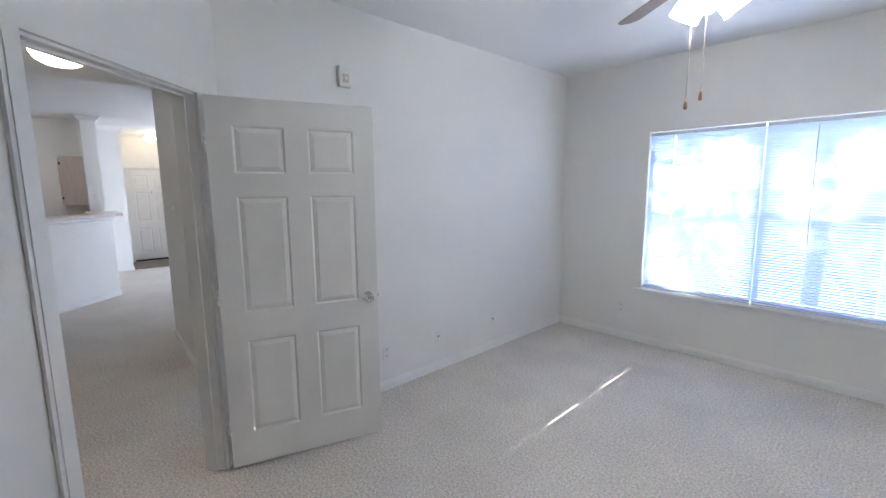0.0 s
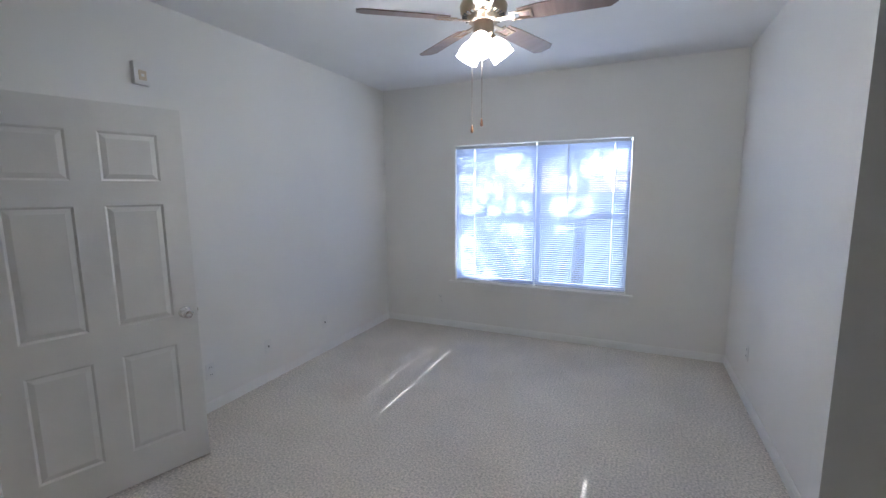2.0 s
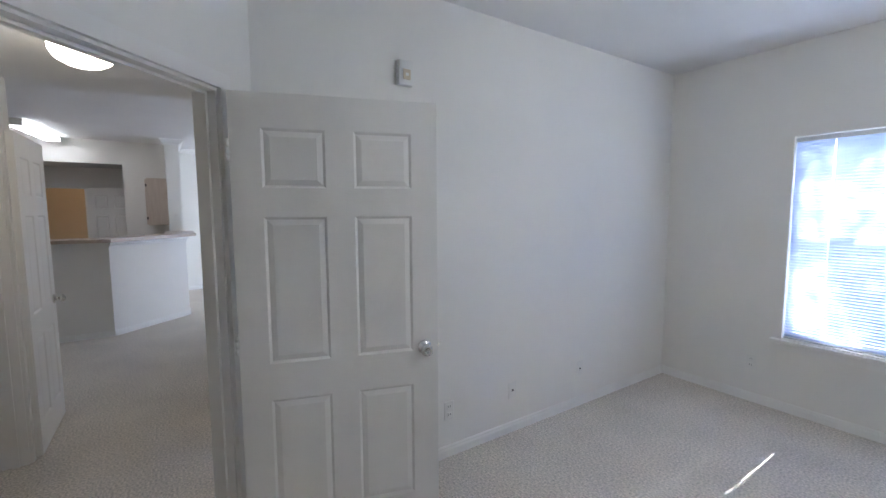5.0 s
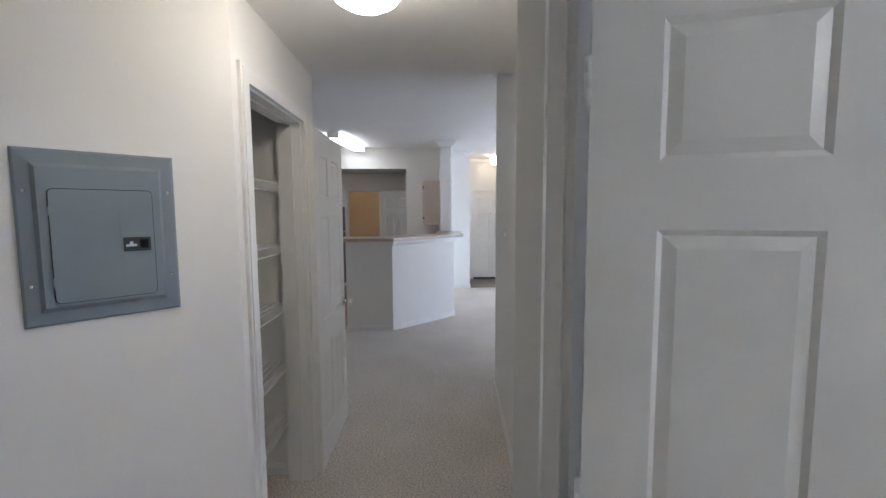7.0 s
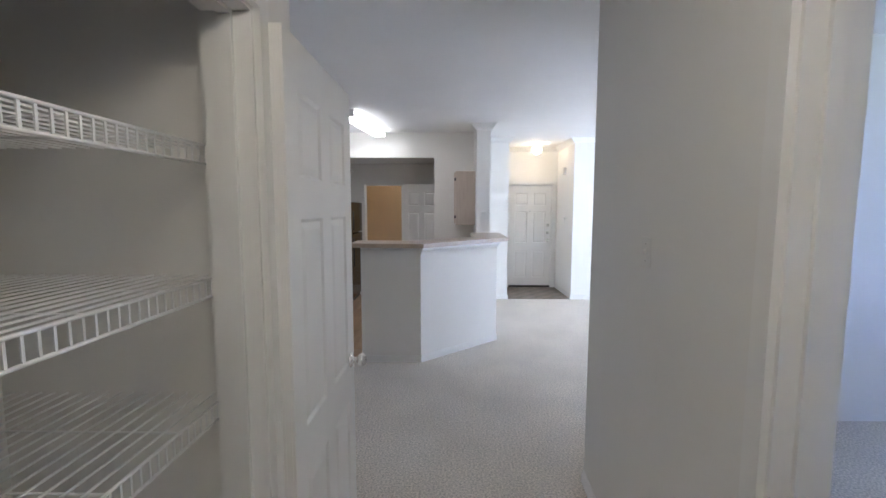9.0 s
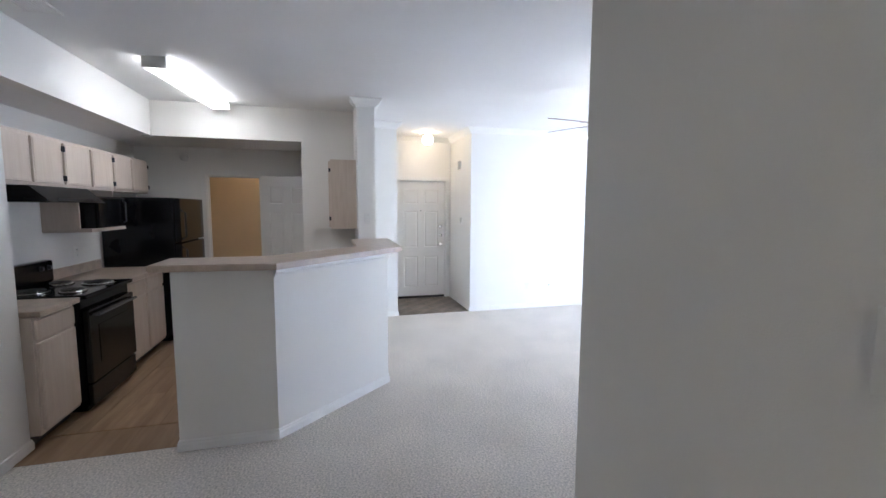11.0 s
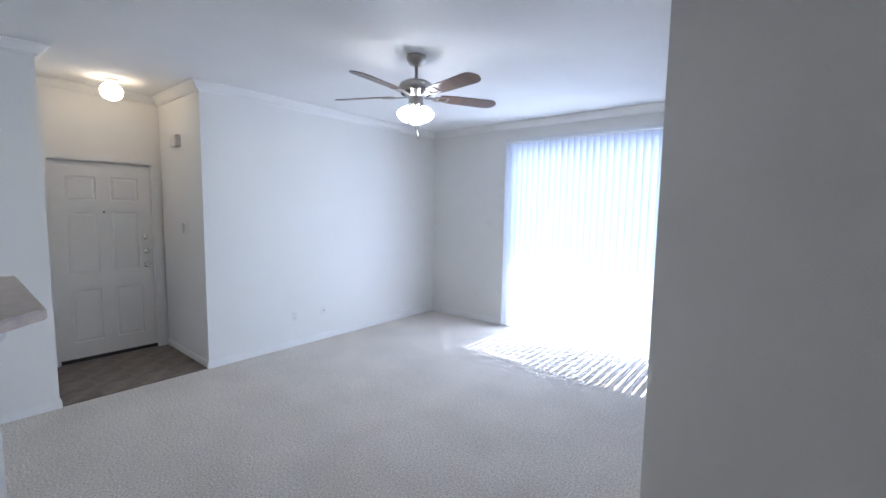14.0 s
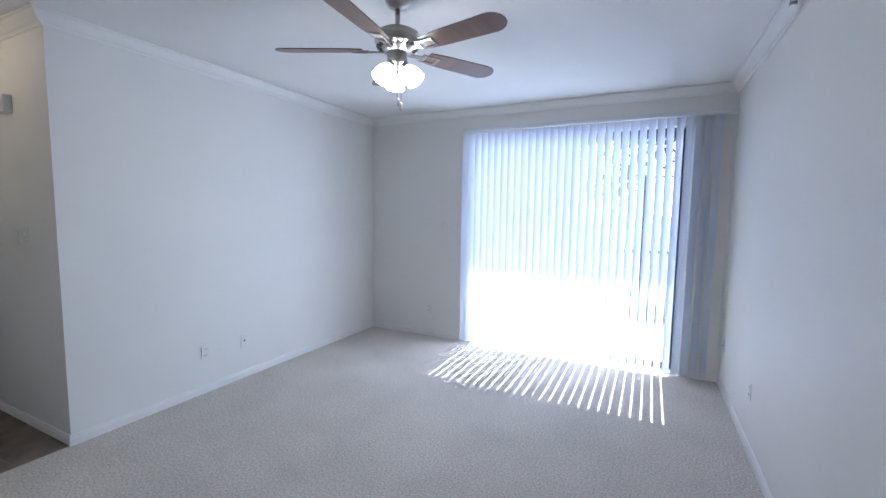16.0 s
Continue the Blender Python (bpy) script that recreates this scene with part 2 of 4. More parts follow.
def sweep(name, pts, profile, mat, label, category):
    """A moulding of one profile (distance into the room, height) along a line of wall corners, the room on its left."""
    bm = bmesh.new()
    n = len(pts)
    norms = []
    for i in range(n - 1):
        d = (Vector(pts[i + 1]) - Vector(pts[i])).normalized()
        norms.append(Vector((-d.y, d.x)))
    rows = []
    for i, p in enumerate(pts):
        a, b = norms[max(i - 1, 0)], norms[min(i, n - 2)]
        off = (a + b) / max(0.25, 1 + a.dot(b))
        rows.append([bm.verts.new((p[0] + off.x * o, p[1] + off.y * o, z)) for o, z in profile])
    k = len(profile)
    for r, q in zip(rows, rows[1:]):
        for i in range(k):
            bm.faces.new((r[i], q[i], q[(i + 1) % k], r[(i + 1) % k]))
    bm.faces.new(rows[0])
    bm.faces.new(rows[-1][::-1])
    bmesh.ops.recalc_face_normals(bm, faces=bm.faces[:])
    return structure(name, bm, mat, label, category)


BASE = [(-0.002, 0.0), (0.013, 0.0), (0.013, 0.046), (0.009, 0.056), (0.009, 0.064), (0.004, 0.072), (-0.002, 0.072)]
CROWN = [(-0.002, 2.655), (0.012, 2.655), (0.016, 2.668), (0.030, 2.675), (0.055, 2.705), (0.066, 2.722), (0.078, 2.728), (0.078, 2.738), (-0.002, 2.738)]

# ---- setting: walls ----
wall("wall_bedroom_north", (1.28, 4.38), (-2.53, 4.38), 0.15, [(0.98, 2.78, 0.56, 2.07)])
wall("wall_bedroom_west", (-2.41, 4.38), (-2.41, 0.858))
wall("wall_bedroom_angled", (-2.41, 0.858), (-1.28, -0.272), 0.10, [(0.215, 1.085, 0, 2.045)])
wall("wall_bedroom_southwest", (-1.28, -0.272), (-1.28, -2.0))
wall("wall_bedroom_south", (-1.40, -2.0), (2.62, -2.0))
wall("wall_bedroom_southeast", (2.5, -2.0), (2.5, 2.35))
wall("wall_bedroom_jog", (2.5, 2.23), (1.16, 2.23))
wall("wall_bedroom_east", (1.16, 2.35), (1.16, 4.38))
wall("wall_hall_north", (-2.53, 0.855), (-5.012, 0.988), 0.12, [(0.13, 1.08, 0, 2.08)])
wall("wall_hall_angled", (-5.012, 0.988), (-5.925, 1.93))
wall("wall_living_east", (-5.925, 1.93), (-5.99, 5.655), 0.20)
wall("wall_living_north", (-5.86, 5.655), (-10.08, 5.655), 0.15, [(0.50, 2.69, 0.02, 2.40)])
wall("wall_living_west", (-9.96, 5.655), (-9.96, 2.32))
wall("wall_entry_north", (-10.08, 2.32), (-11.18, 2.32))
wall("wall_entry_west", (-11.06, 2.32), (-11.06, 1.22), 0.12, [(0.085, 0.945, 0, 2.03)])
wall("wall_entry_south", (-11.18, 1.22), (-10.08, 1.22))
wall("wall_entry_end", (-9.96, 1.22), (-9.96, 0.79))
wall("wall_kitchen_column", (-10.46, 0.79), (-8.75, 0.79), 0.19)
wall("wall_kitchen_west", (-9.42, 0.60), (-9.42, -1.60), 0.12, [(0.62, 2.20, 0, 2.354)])
wall("wall_utility_west", (-10.34, 0.58), (-10.34, -2.25), 0.12, [(1.20, 1.89, 0, 2.0)])
wall("wall_kitchen_south", (-10.34, -2.13), (-7.03, -2.13))
wall("wall_kitchen_east", (-7.15, -2.13), (-7.15, -1.72))
wall("wall_dining_south", (-9.42, -1.60), (-3.97, -1.60), 0.12, [(0, 2.27, 0, 2.354)])
wall("wall_dining_east", (-4.05, -1.60), (-4.05, -0.39), 0.10)
wall("wall_hall_south", (-4.05, -0.27), (-3.0, -0.27), 0.12, [(0.25, 0.95, 0, 2.055)])
wall("wall_hall_panel", (-3.0, -0.27), (-1.38, -1.89))
wall("wall_pantry_west", (-3.85, -0.39), (-3.85, -1.05), 0.098)
wall("wall_pantry_south", (-3.95, -1.05), (-2.32, -1.05))
wall("wall_second_bedroom_north", (-2.53, 4.38), (-5.76, 4.38), 0.15, [(0.93, 2.53, 0.56, 2.07)])
wall("wall_utility_back", (-11.3, 0.9), (-11.3, -2.3), mat=TAN, label="tan painted wall of the utility room")
wall("wall_utility_south", (-11.3, -1.9), (-10.46, -1.9), mat=TAN, label="tan painted wall of the utility room")
wall("wall_utility_north", (-10.46, 0.2), (-11.3, 0.2), mat=TAN, label="tan painted wall of the utility room")

structure("ceiling", prism([(-11.6, -2.5), (2.8, -2.5), (2.8, 4.53), (-5.7, 4.53), (-5.7, 5.81), (-11.6, 5.81)], 2.74, 2.9), CEIL, "textured white ceiling", "ceiling")
structure("ceiling_hall", prism([(-4.046, -1.05), (-4.046, -0.28), (-4.0, 0.98), (-2.52, 0.90), (-2.45, 0.81), (-1.36, -0.28), (-1.36, -2.0), (-3.0, -1.05)], 2.372, 2.735), CEIL,
          "lowered white hall ceiling", "ceiling")
structure("ceiling_kitchen", prism([(-10.34, -2.13), (-7.15, -2.13), (-7.15, -1.72), (-9.54, -1.72), (-9.54, 0.58), (-10.34, 0.58)], 2.354, 2.73), CEIL,
          "white soffit over the cabinets", "ceiling")
structure("floor", prism([(-11.6, -2.5), (2.8, -2.5), (2.8, 4.53), (-5.7, 4.53), (-5.7, 5.80), (-11.6, 5.80)], -0.2, 0), CARPET, "worn beige cut-pile carpet with traffic stains", "floor")
structure("ground", boxes((-300, -300, -0.6, 300, 300, -0.22)), LAWN, "mown lawn around the building", "ground")
structure("pavement", boxes((-9.9, 5.82, -0.21, -5.7, 7.9, -0.03)), CONCRETE, "grey concrete patio slab", "patio")
structure("roof_overhang", boxes((-10.1, 5.82, 2.62, -5.6, 7.78, 2.9)), STUCCO, "stucco overhang above the patio", "overhang")

# mouldings
sweep("baseboard_bedroom_west", [(1.16, 4.38), (-2.41, 4.38), (-2.41, 0.858), (-2.303, 0.751)], BASE, TRIM, "white painted baseboard", "baseboard")
sweep("baseboard_bedroom_east", [(2.5, 2.23), (1.16, 2.23), (1.16, 4.378)], BASE, TRIM, "white painted baseboard", "baseboard")
sweep("baseboard_living", [(-3.67, 0.917), (-5.012, 0.988), (-5.925, 1.93), (-5.99, 5.655), (-6.2, 5.655)], BASE, TRIM, "white painted baseboard", "baseboard")
sweep("baseboard_living_west", [(-8.57, 5.655), (-9.96, 5.655), (-9.96, 2.32), (-11.06, 2.32)], BASE, TRIM, "white painted baseboard", "baseboard")
sweep("baseboard_entry", [(-11.06, 1.22), (-9.96, 1.22), (-9.96, 0.79), (-8.75, 0.79)], BASE, TRIM, "white painted baseboard", "baseboard")
sweep("baseboard_dining", [(-7.15, -1.62), (-7.15, -1.60), (-4.05, -1.60), (-4.05, -0.27), (-3.87, -0.27)], BASE, TRIM, "white painted baseboard", "baseboard")
sweep("baseboard_hall", [(-3.035, -0.27), (-3.0, -0.27), (-1.38, -1.89)], BASE, TRIM, "white painted baseboard", "baseboard")
sweep("baseboard_pantry", [(-3.85, -0.392), (-3.85, -1.05), (-2.4, -1.05)], BASE, TRIM, "white painted baseboard", "baseboard")
sweep("baseboard_second_bedroom", [(-2.53, 4.38), (-5.76, 4.38), (-5.76, 1.9)], BASE, TRIM, "white painted baseboard", "baseboard")
sweep("crown_living", [(-4.02, 0.935), (-5.012, 0.988), (-5.925, 1.93), (-5.99, 5.655), (-9.96, 5.655), (-9.96, 2.32), (-11.06, 2.32), (-11.06, 1.22),
                       (-9.96, 1.22), (-9.96, 0.79), (-8.75, 0.79), (-8.75, 0.60), (-8.87, 0.60)], CROWN, TRIM, "white crown moulding", "crown moulding")


# ---- doors ----
def door_frame(name, p0, p1, a, b, head, thick, label, back=True):
    m, _ = along(p0, p1)
    f = thing(name, m, label, "door frame", kind="structure")
    w, t = 0.058, 0.016
    for y0, y1 in ((0.0, t), (-thick - t, -thick))[:2 if back else 1]:
        for x0, x1, z0, z1 in ((a - w, a + 0.006, 0, head + w), (b - 0.006, b + w, 0, head + w), (a + 0.006, b - 0.006, head - 0.006, head + w)):
            bm = boxes((x0, y0 + 0.001, z0, x1, y1 - 0.001, z1))
            rim = 0.014
            if y0 == 0.0:
                box(bm, x0 + (rim if x0 < a - 0.01 else 0.0), y1 - 0.002, z0, x1 - (rim if x1 > b + 0.01 else 0.0), y1 + 0.004, z1 - rim)
            part("casing", bm, TRIM, f)
    for x0, x1, z0, z1 in ((a, a + 0.018, 0, head - 0.018), (b - 0.018, b, 0, head - 0.018), (a, b, head - 0.018, head)):
        part("jamb", boxes((x0 + 0.001, -thick - 0.002, z0, x1 - 0.001, 0.002, z1 - 0.001)), TRIM, f)
    for x0, x1, z0, z1 in ((a + 0.018, a + 0.03, 0, head - 0.03), (b - 0.03, b - 0.018, 0, head - 0.03), (a + 0.018, b - 0.018, head - 0.03, head - 0.019)):
        part("stop", boxes((x0, -thick * 0.62, z0, x1, -thick * 0.35, z1)), TRIM, f)
    return f


def leaf_mesh(w, h, t=0.035):
    """Hollow-core door leaf with six recessed openings; hinge edge at x 0."""
    sx = 0.11 * w / 0.8
    xs = (0, sx, w / 2 - sx / 2, w / 2 + sx / 2, w - sx, w)
    k = h / 2.0
    zs = (0, 0.19 * k, 0.72 * k, 0.88 * k, 1.50 * k, 1.62 * k, 1.86 * k, h)
    bm = bmesh.new()
    box(bm, 0, -t / 2 + 0.009, 0, w, t / 2 - 0.009, h)
    for s in (-1, 1):
        y0, y1 = sorted((s * (t / 2 - 0.0085), s * t / 2))
        for i in (0, 2, 4):
            box(bm, xs[i], y0, 0, xs[i + 1], y1, h)
        for i in (1, 3):
            for j in (0, 2, 4, 6):
                box(bm, xs[i], y0, zs[j], xs[i + 1], y1, zs[j + 1])
    return bm, xs, zs


def panel_bm(x0, x1, z0, z1, t):
    """Raised field with sloping borders, on both sides."""
    bm = bmesh.new()
    for s in (-1, 1):
        a, b = s * (t / 2 - 0.0088), s * (t / 2 - 0.001)
        e, g = 0.006, 0.034
        o = [bm.verts.new(p) for p in ((x0 + e, a, z0 + e), (x1 - e, a, z0 + e), (x1 - e, a, z1 - e), (x0 + e, a, z1 - e))]
        i = [bm.verts.new(p) for p in ((x0 + g, b, z0 + g), (x1 - g, b, z0 + g), (x1 - g, b, z1 - g), (x0 + g, b, z1 - g))]
        bm.faces.new(i)
        for q in range(4):
            bm.faces.new((o[q], o[(q + 1) % 4], i[(q + 1) % 4], i[q]))
        # sticking around the opening
        oo = [bm.verts.new(p) for p in ((x0, s * t / 2, z0), (x1, s * t / 2, z0), (x1, s * t / 2, z1), (x0, s * t / 2, z1))]
        ii = [bm.verts.new(p) for p in ((x0 + 0.012, a, z0 + 0.012), (x1 - 0.012, a, z0 + 0.012), (x1 - 0.012, a, z1 - 0.012), (x0 + 0.012, a, z1 - 0.012))]
        for q in range(4):
            bm.faces.new((oo[q], oo[(q + 1) % 4], ii[(q + 1) % 4], ii[q]))
    bmesh.ops.recalc_face_normals(bm, faces=bm.faces[:])
    return bm


KNOB = [(0, 0), (0.032, 0), (0.033, 0.004), (0.029, 0.009), (0.014, 0.012), (0.011, 0.024), (0.014, 0.032), (0.024, 0.038), (0.028, 0.048), (0.027, 0.058), (0.020, 0.066), (0.012, 0.068), (0.010, 0.063), (0, 0.063)]


def door_leaf(name, hinge, angle, w, h, label, t=0.035, z=0.012, knob_z=0.90, hinges=(0.23, 1.0, 1.76), handed=1, lever=False):
    d = thing(name, pose(hinge[0], hinge[1], z, 0, 0, angle), label, "door")
    bm, xs, zs = leaf_mesh(w, h, t)
    lf = part("leaf", bm, DOOR, d)
    for i in (1, 3):
        for j in (1, 3, 5):
            part("panel", panel_bm(xs[i], xs[i + 1], zs[j], zs[j + 1], t), DOOR, lf)
    for s in (-1, 1):
        part("knob", lathe(KNOB, 24, pose(w - 0.065, s * t / 2, knob_z, -90 * s, 0, 0)), CHROME, d, "polished chrome knob")
    part("latch", boxes((w - 0.0005, -0.011, knob_z - 0.028, w + 0.0015, 0.011, knob_z + 0.028), (w, -0.007, knob_z - 0.008, w + 0.009, 0.007, knob_z + 0.008)), CHROME, d, "chrome latch plate")
    for hz in hinges:
        hb = boxes((-0.004, -t / 2 - 0.002, hz - 0.045, 0.001, t / 2 - 0.004, hz + 0.045))
        for q in range(3):
            kb = lathe([(0, -0.0135), (0.0065, -0.0135), (0.0065, 0.0135), (0, 0.0135)], 10, Matrix.Translation((-0.006, handed * (t / 2 + 0.003), hz - 0.029 + q * 0.029)))
            me = bpy.data.meshes.new("tmp")
            kb.to_mesh(me)
            kb.free()
            hb.from_mesh(me)
            bpy.data.meshes.remove(me)
        part("hinge", hb, TRIM, d, "painted butt hinge")
    return d


door_frame("door_1", (-2.41, 0.858), (-1.28, -0.272), 0.215, 1.085, 2.045, 0.10, "white painted frame of the angled bedroom doorway")
door_leaf("bedroom_door", (-2.222, 0.735), 72.3, 0.858, 2.015, "white six-panel bedroom door standing wide open", handed=-1, hinges=(0.24, 0.98, 1.78))
door_frame("door_2", (-2.53, 0.855), (-5.012, 0.988), 0.13, 1.08, 2.08, 0.12, "white painted frame of the second bedroom doorway")
door_frame("door_3", (-4.05, -0.27), (-3.0, -0.27), 0.25, 0.95, 2.055, 0.12, "white painted frame of the pantry doorway")
door_leaf("pantry_door", (-3.84, -0.233), 179.4, 0.70, 2.02, "narrow white six-panel pantry door folded back open", handed=1)
door_frame("door_4", (-10.34, 0.58), (-10.34, -2.25), 1.20, 1.89, 2.0, 0.12, "white painted frame of the utility doorway")
door_leaf("utility_door", (-10.29, -0.60), 80.0, 0.68, 1.975, "white six-panel utility door standing open", handed=1)
door_frame("door_5", (-11.06, 2.32), (-11.06, 1.22), 0.085, 0.945, 2.03, 0.12, "white painted frame of the entry door")
ed = door_leaf("entry_door", (-11.10, 1.39), 90.0, 0.825, 1.995, "closed white six-panel entry door with two deadbolts", t=0.042, hinges=(0.25, 1.0, 1.75), knob_z=0.93, handed=-1)
for dz in (1.08, 1.23):
    part("deadbolt", lathe([(0, 0), (0.030, 0), (0.030, 0.006), (0.022, 0.016), (0, 0.018)], 20, pose(0.76, -0.021, dz, 90, 0, 0)), CHROME, ed, "chrome deadbolt")
part("peephole", lathe([(0, 0), (0.009, 0), (0.009, 0.004), (0, 0.004)], 14, pose(0.41, -0.021, 1.50, 90, 0, 0)), DARKSLOT, ed, "small dark peephole")
part("sweep_strip", boxes((0.0, -0.026, -0.008, 0.825, -0.020, 0.03)), DARKSLOT, ed, "dark door sweep")
st = thing("strike_plate", Matrix.Translation((-3.590, 0.985, 0.92)), "chrome strike plate on the second bedroom jamb", "strike plate")
part("plate", boxes((0.0, -0.022, -0.03, 0.003, 0.022, 0.03)), CHROME, st)
part("slot", boxes((0.0032, -0.008, -0.012, 0.0042, 0.008, 0.012)), DARKSLOT, st)

dm, _ = along((-2.41, 0.858), (-1.28, -0.272))
st = thing("strike_plate", dm @ pose(1.066, -0.03, 0.93), "dark strike plate on the bedroom door jamb", "strike plate")
part("plate", boxes((-0.003, -0.015, -0.03, 0.0, 0.022, 0.03)), BRONZE, st)

# ---- bedroom window and its blind ----
wn = thing("window_1", pose(-0.60, 4.38, 0), "pair of white single-hung windows behind a blind", "window", kind="structure")
part("window_sill", soft_box(-0.965, -0.035, 0.528, 0.965, 0.145, 0.556, 0.005), TRIM, wn)
part("apron", boxes((-0.93, -0.012, 0.475, 0.93, 0.0, 0.527)), TRIM, wn)
for x0, x1 in ((-0.898, -0.86), (-0.035, 0.035), (0.86, 0.898)):
    part("window_frame", boxes((x0, 0.085, 0.58, x1, 0.135, 2.045)), VINYL, wn)
for z0, z1 in ((0.557, 0.60), (1.29, 1.34), (2.03, 2.068)):
    for s in (-1, 1):
        a, b = sorted((s * 0.036, s * 0.859))
        part("rail", boxes((a, 0.09, z0, b, 0.13, z1)), VINYL, wn)
for s in (-1, 1):
    for z0, z1 in ((0.601, 1.289), (1.341, 2.029)):
        a, b = sorted((s * 0.036, s * 0.859))
        g = part("pane", boxes((a, 0.108, z0, b, 0.112, z1)), GLASS, wn)
        g.visible_shadow = False
CORDS = (-1.277, 0.148)


def mini_blind(x0, x1, label):
    bl = thing("window_blind", pose(0, 4.38, 0), label, "blind", "blinds in the bedroom window")
    part("headrail", soft_box(x0, 0.012, 2.03, x1, 0.045, 2.062, 0.003), VINYL, bl)
    part("bottom_rail", soft_box(x0, 0.015, 0.565, x1, 0.04, 0.578, 0.003), VINYL, bl)
    holes = [c for c in CORDS if x0 < c < x1]
    cuts = [x0]
    for c in holes:
        cuts += [c - 0.003, c + 0.003]
    cuts.append(x1)
    bm = bmesh.new()
    for a, b in zip(cuts[::2], cuts[1::2]):
        prof = [(0.0125 * q / 2, 0.0016 * (1 - (q / 2) ** 2)) for q in (-2, -1, 0, 1, 2)]
        r = [[bm.verts.new((x, y, z)) for y, z in prof] for x in (a, b)]
        for i in range(4):
            bm.faces.new((r[0][i], r[1][i], r[1][i + 1], r[0][i + 1]))
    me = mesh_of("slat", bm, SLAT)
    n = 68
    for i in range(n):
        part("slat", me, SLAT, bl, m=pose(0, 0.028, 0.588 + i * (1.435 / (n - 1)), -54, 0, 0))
    for c in holes:
        for dy in (0.017, 0.041):
            part("cord", tube([(c + 0.003, dy, 0.57), (c + 0.003, dy, 2.04)], 0.0009, 5), VINYL, bl)
    return bl


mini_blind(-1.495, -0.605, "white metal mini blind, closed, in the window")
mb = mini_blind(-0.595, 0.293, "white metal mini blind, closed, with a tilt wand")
# Out of view; added to stop direct sun reaching the second bedroom carpet.
mini_blind(-5.045, -3.475, "unseen closed mini blind, added to keep sun out of the second bedroom")
part("tilt_wand", tube([(-0.28, 0.006, 2.03), (-0.275, 0.004, 1.1)], 0.004, 6), VINYL, mb)


w3 = thing("window_3", pose(-4.26, 4.38, 0), "white window of the second bedroom behind the added blind", "window", kind="structure")
for z0, z1 in ((0.562, 0.64), (1.29, 1.34), (1.98, 2.068)):
    part("rail", boxes((-0.798, 0.085, z0, 0.798, 0.125, z1)), VINYL, w3)
for x0, x1 in ((-0.799, -0.74), (-0.03, 0.03), (0.74, 0.799)):
    part("window_frame", boxes((x0, 0.08, 0.561, x1, 0.13, 2.069)), VINYL, w3)

# ---- ceiling fans ----
def blade_mesh(square):
    pts = []
    if square:
        pts = [(0.19, -0.045), (0.30, -0.058), (0.64, -0.066), (0.675, -0.035), (0.675, 0.035), (0.64, 0.066), (0.30, 0.058), (0.19, 0.045)]
    else:
        pts = [(0.19, -0.050), (0.30, -0.062), (0.60, -0.070)] + [(0.60 + 0.078 * math.sin(a), -0.070 * math.cos(a)) for a in [math.pi * i / 8 for i in range(1, 8)]] + [(0.60, 0.070), (0.30, 0.062), (0.19, 0.050)]
    return prism(pts, -0.003, 0.003)


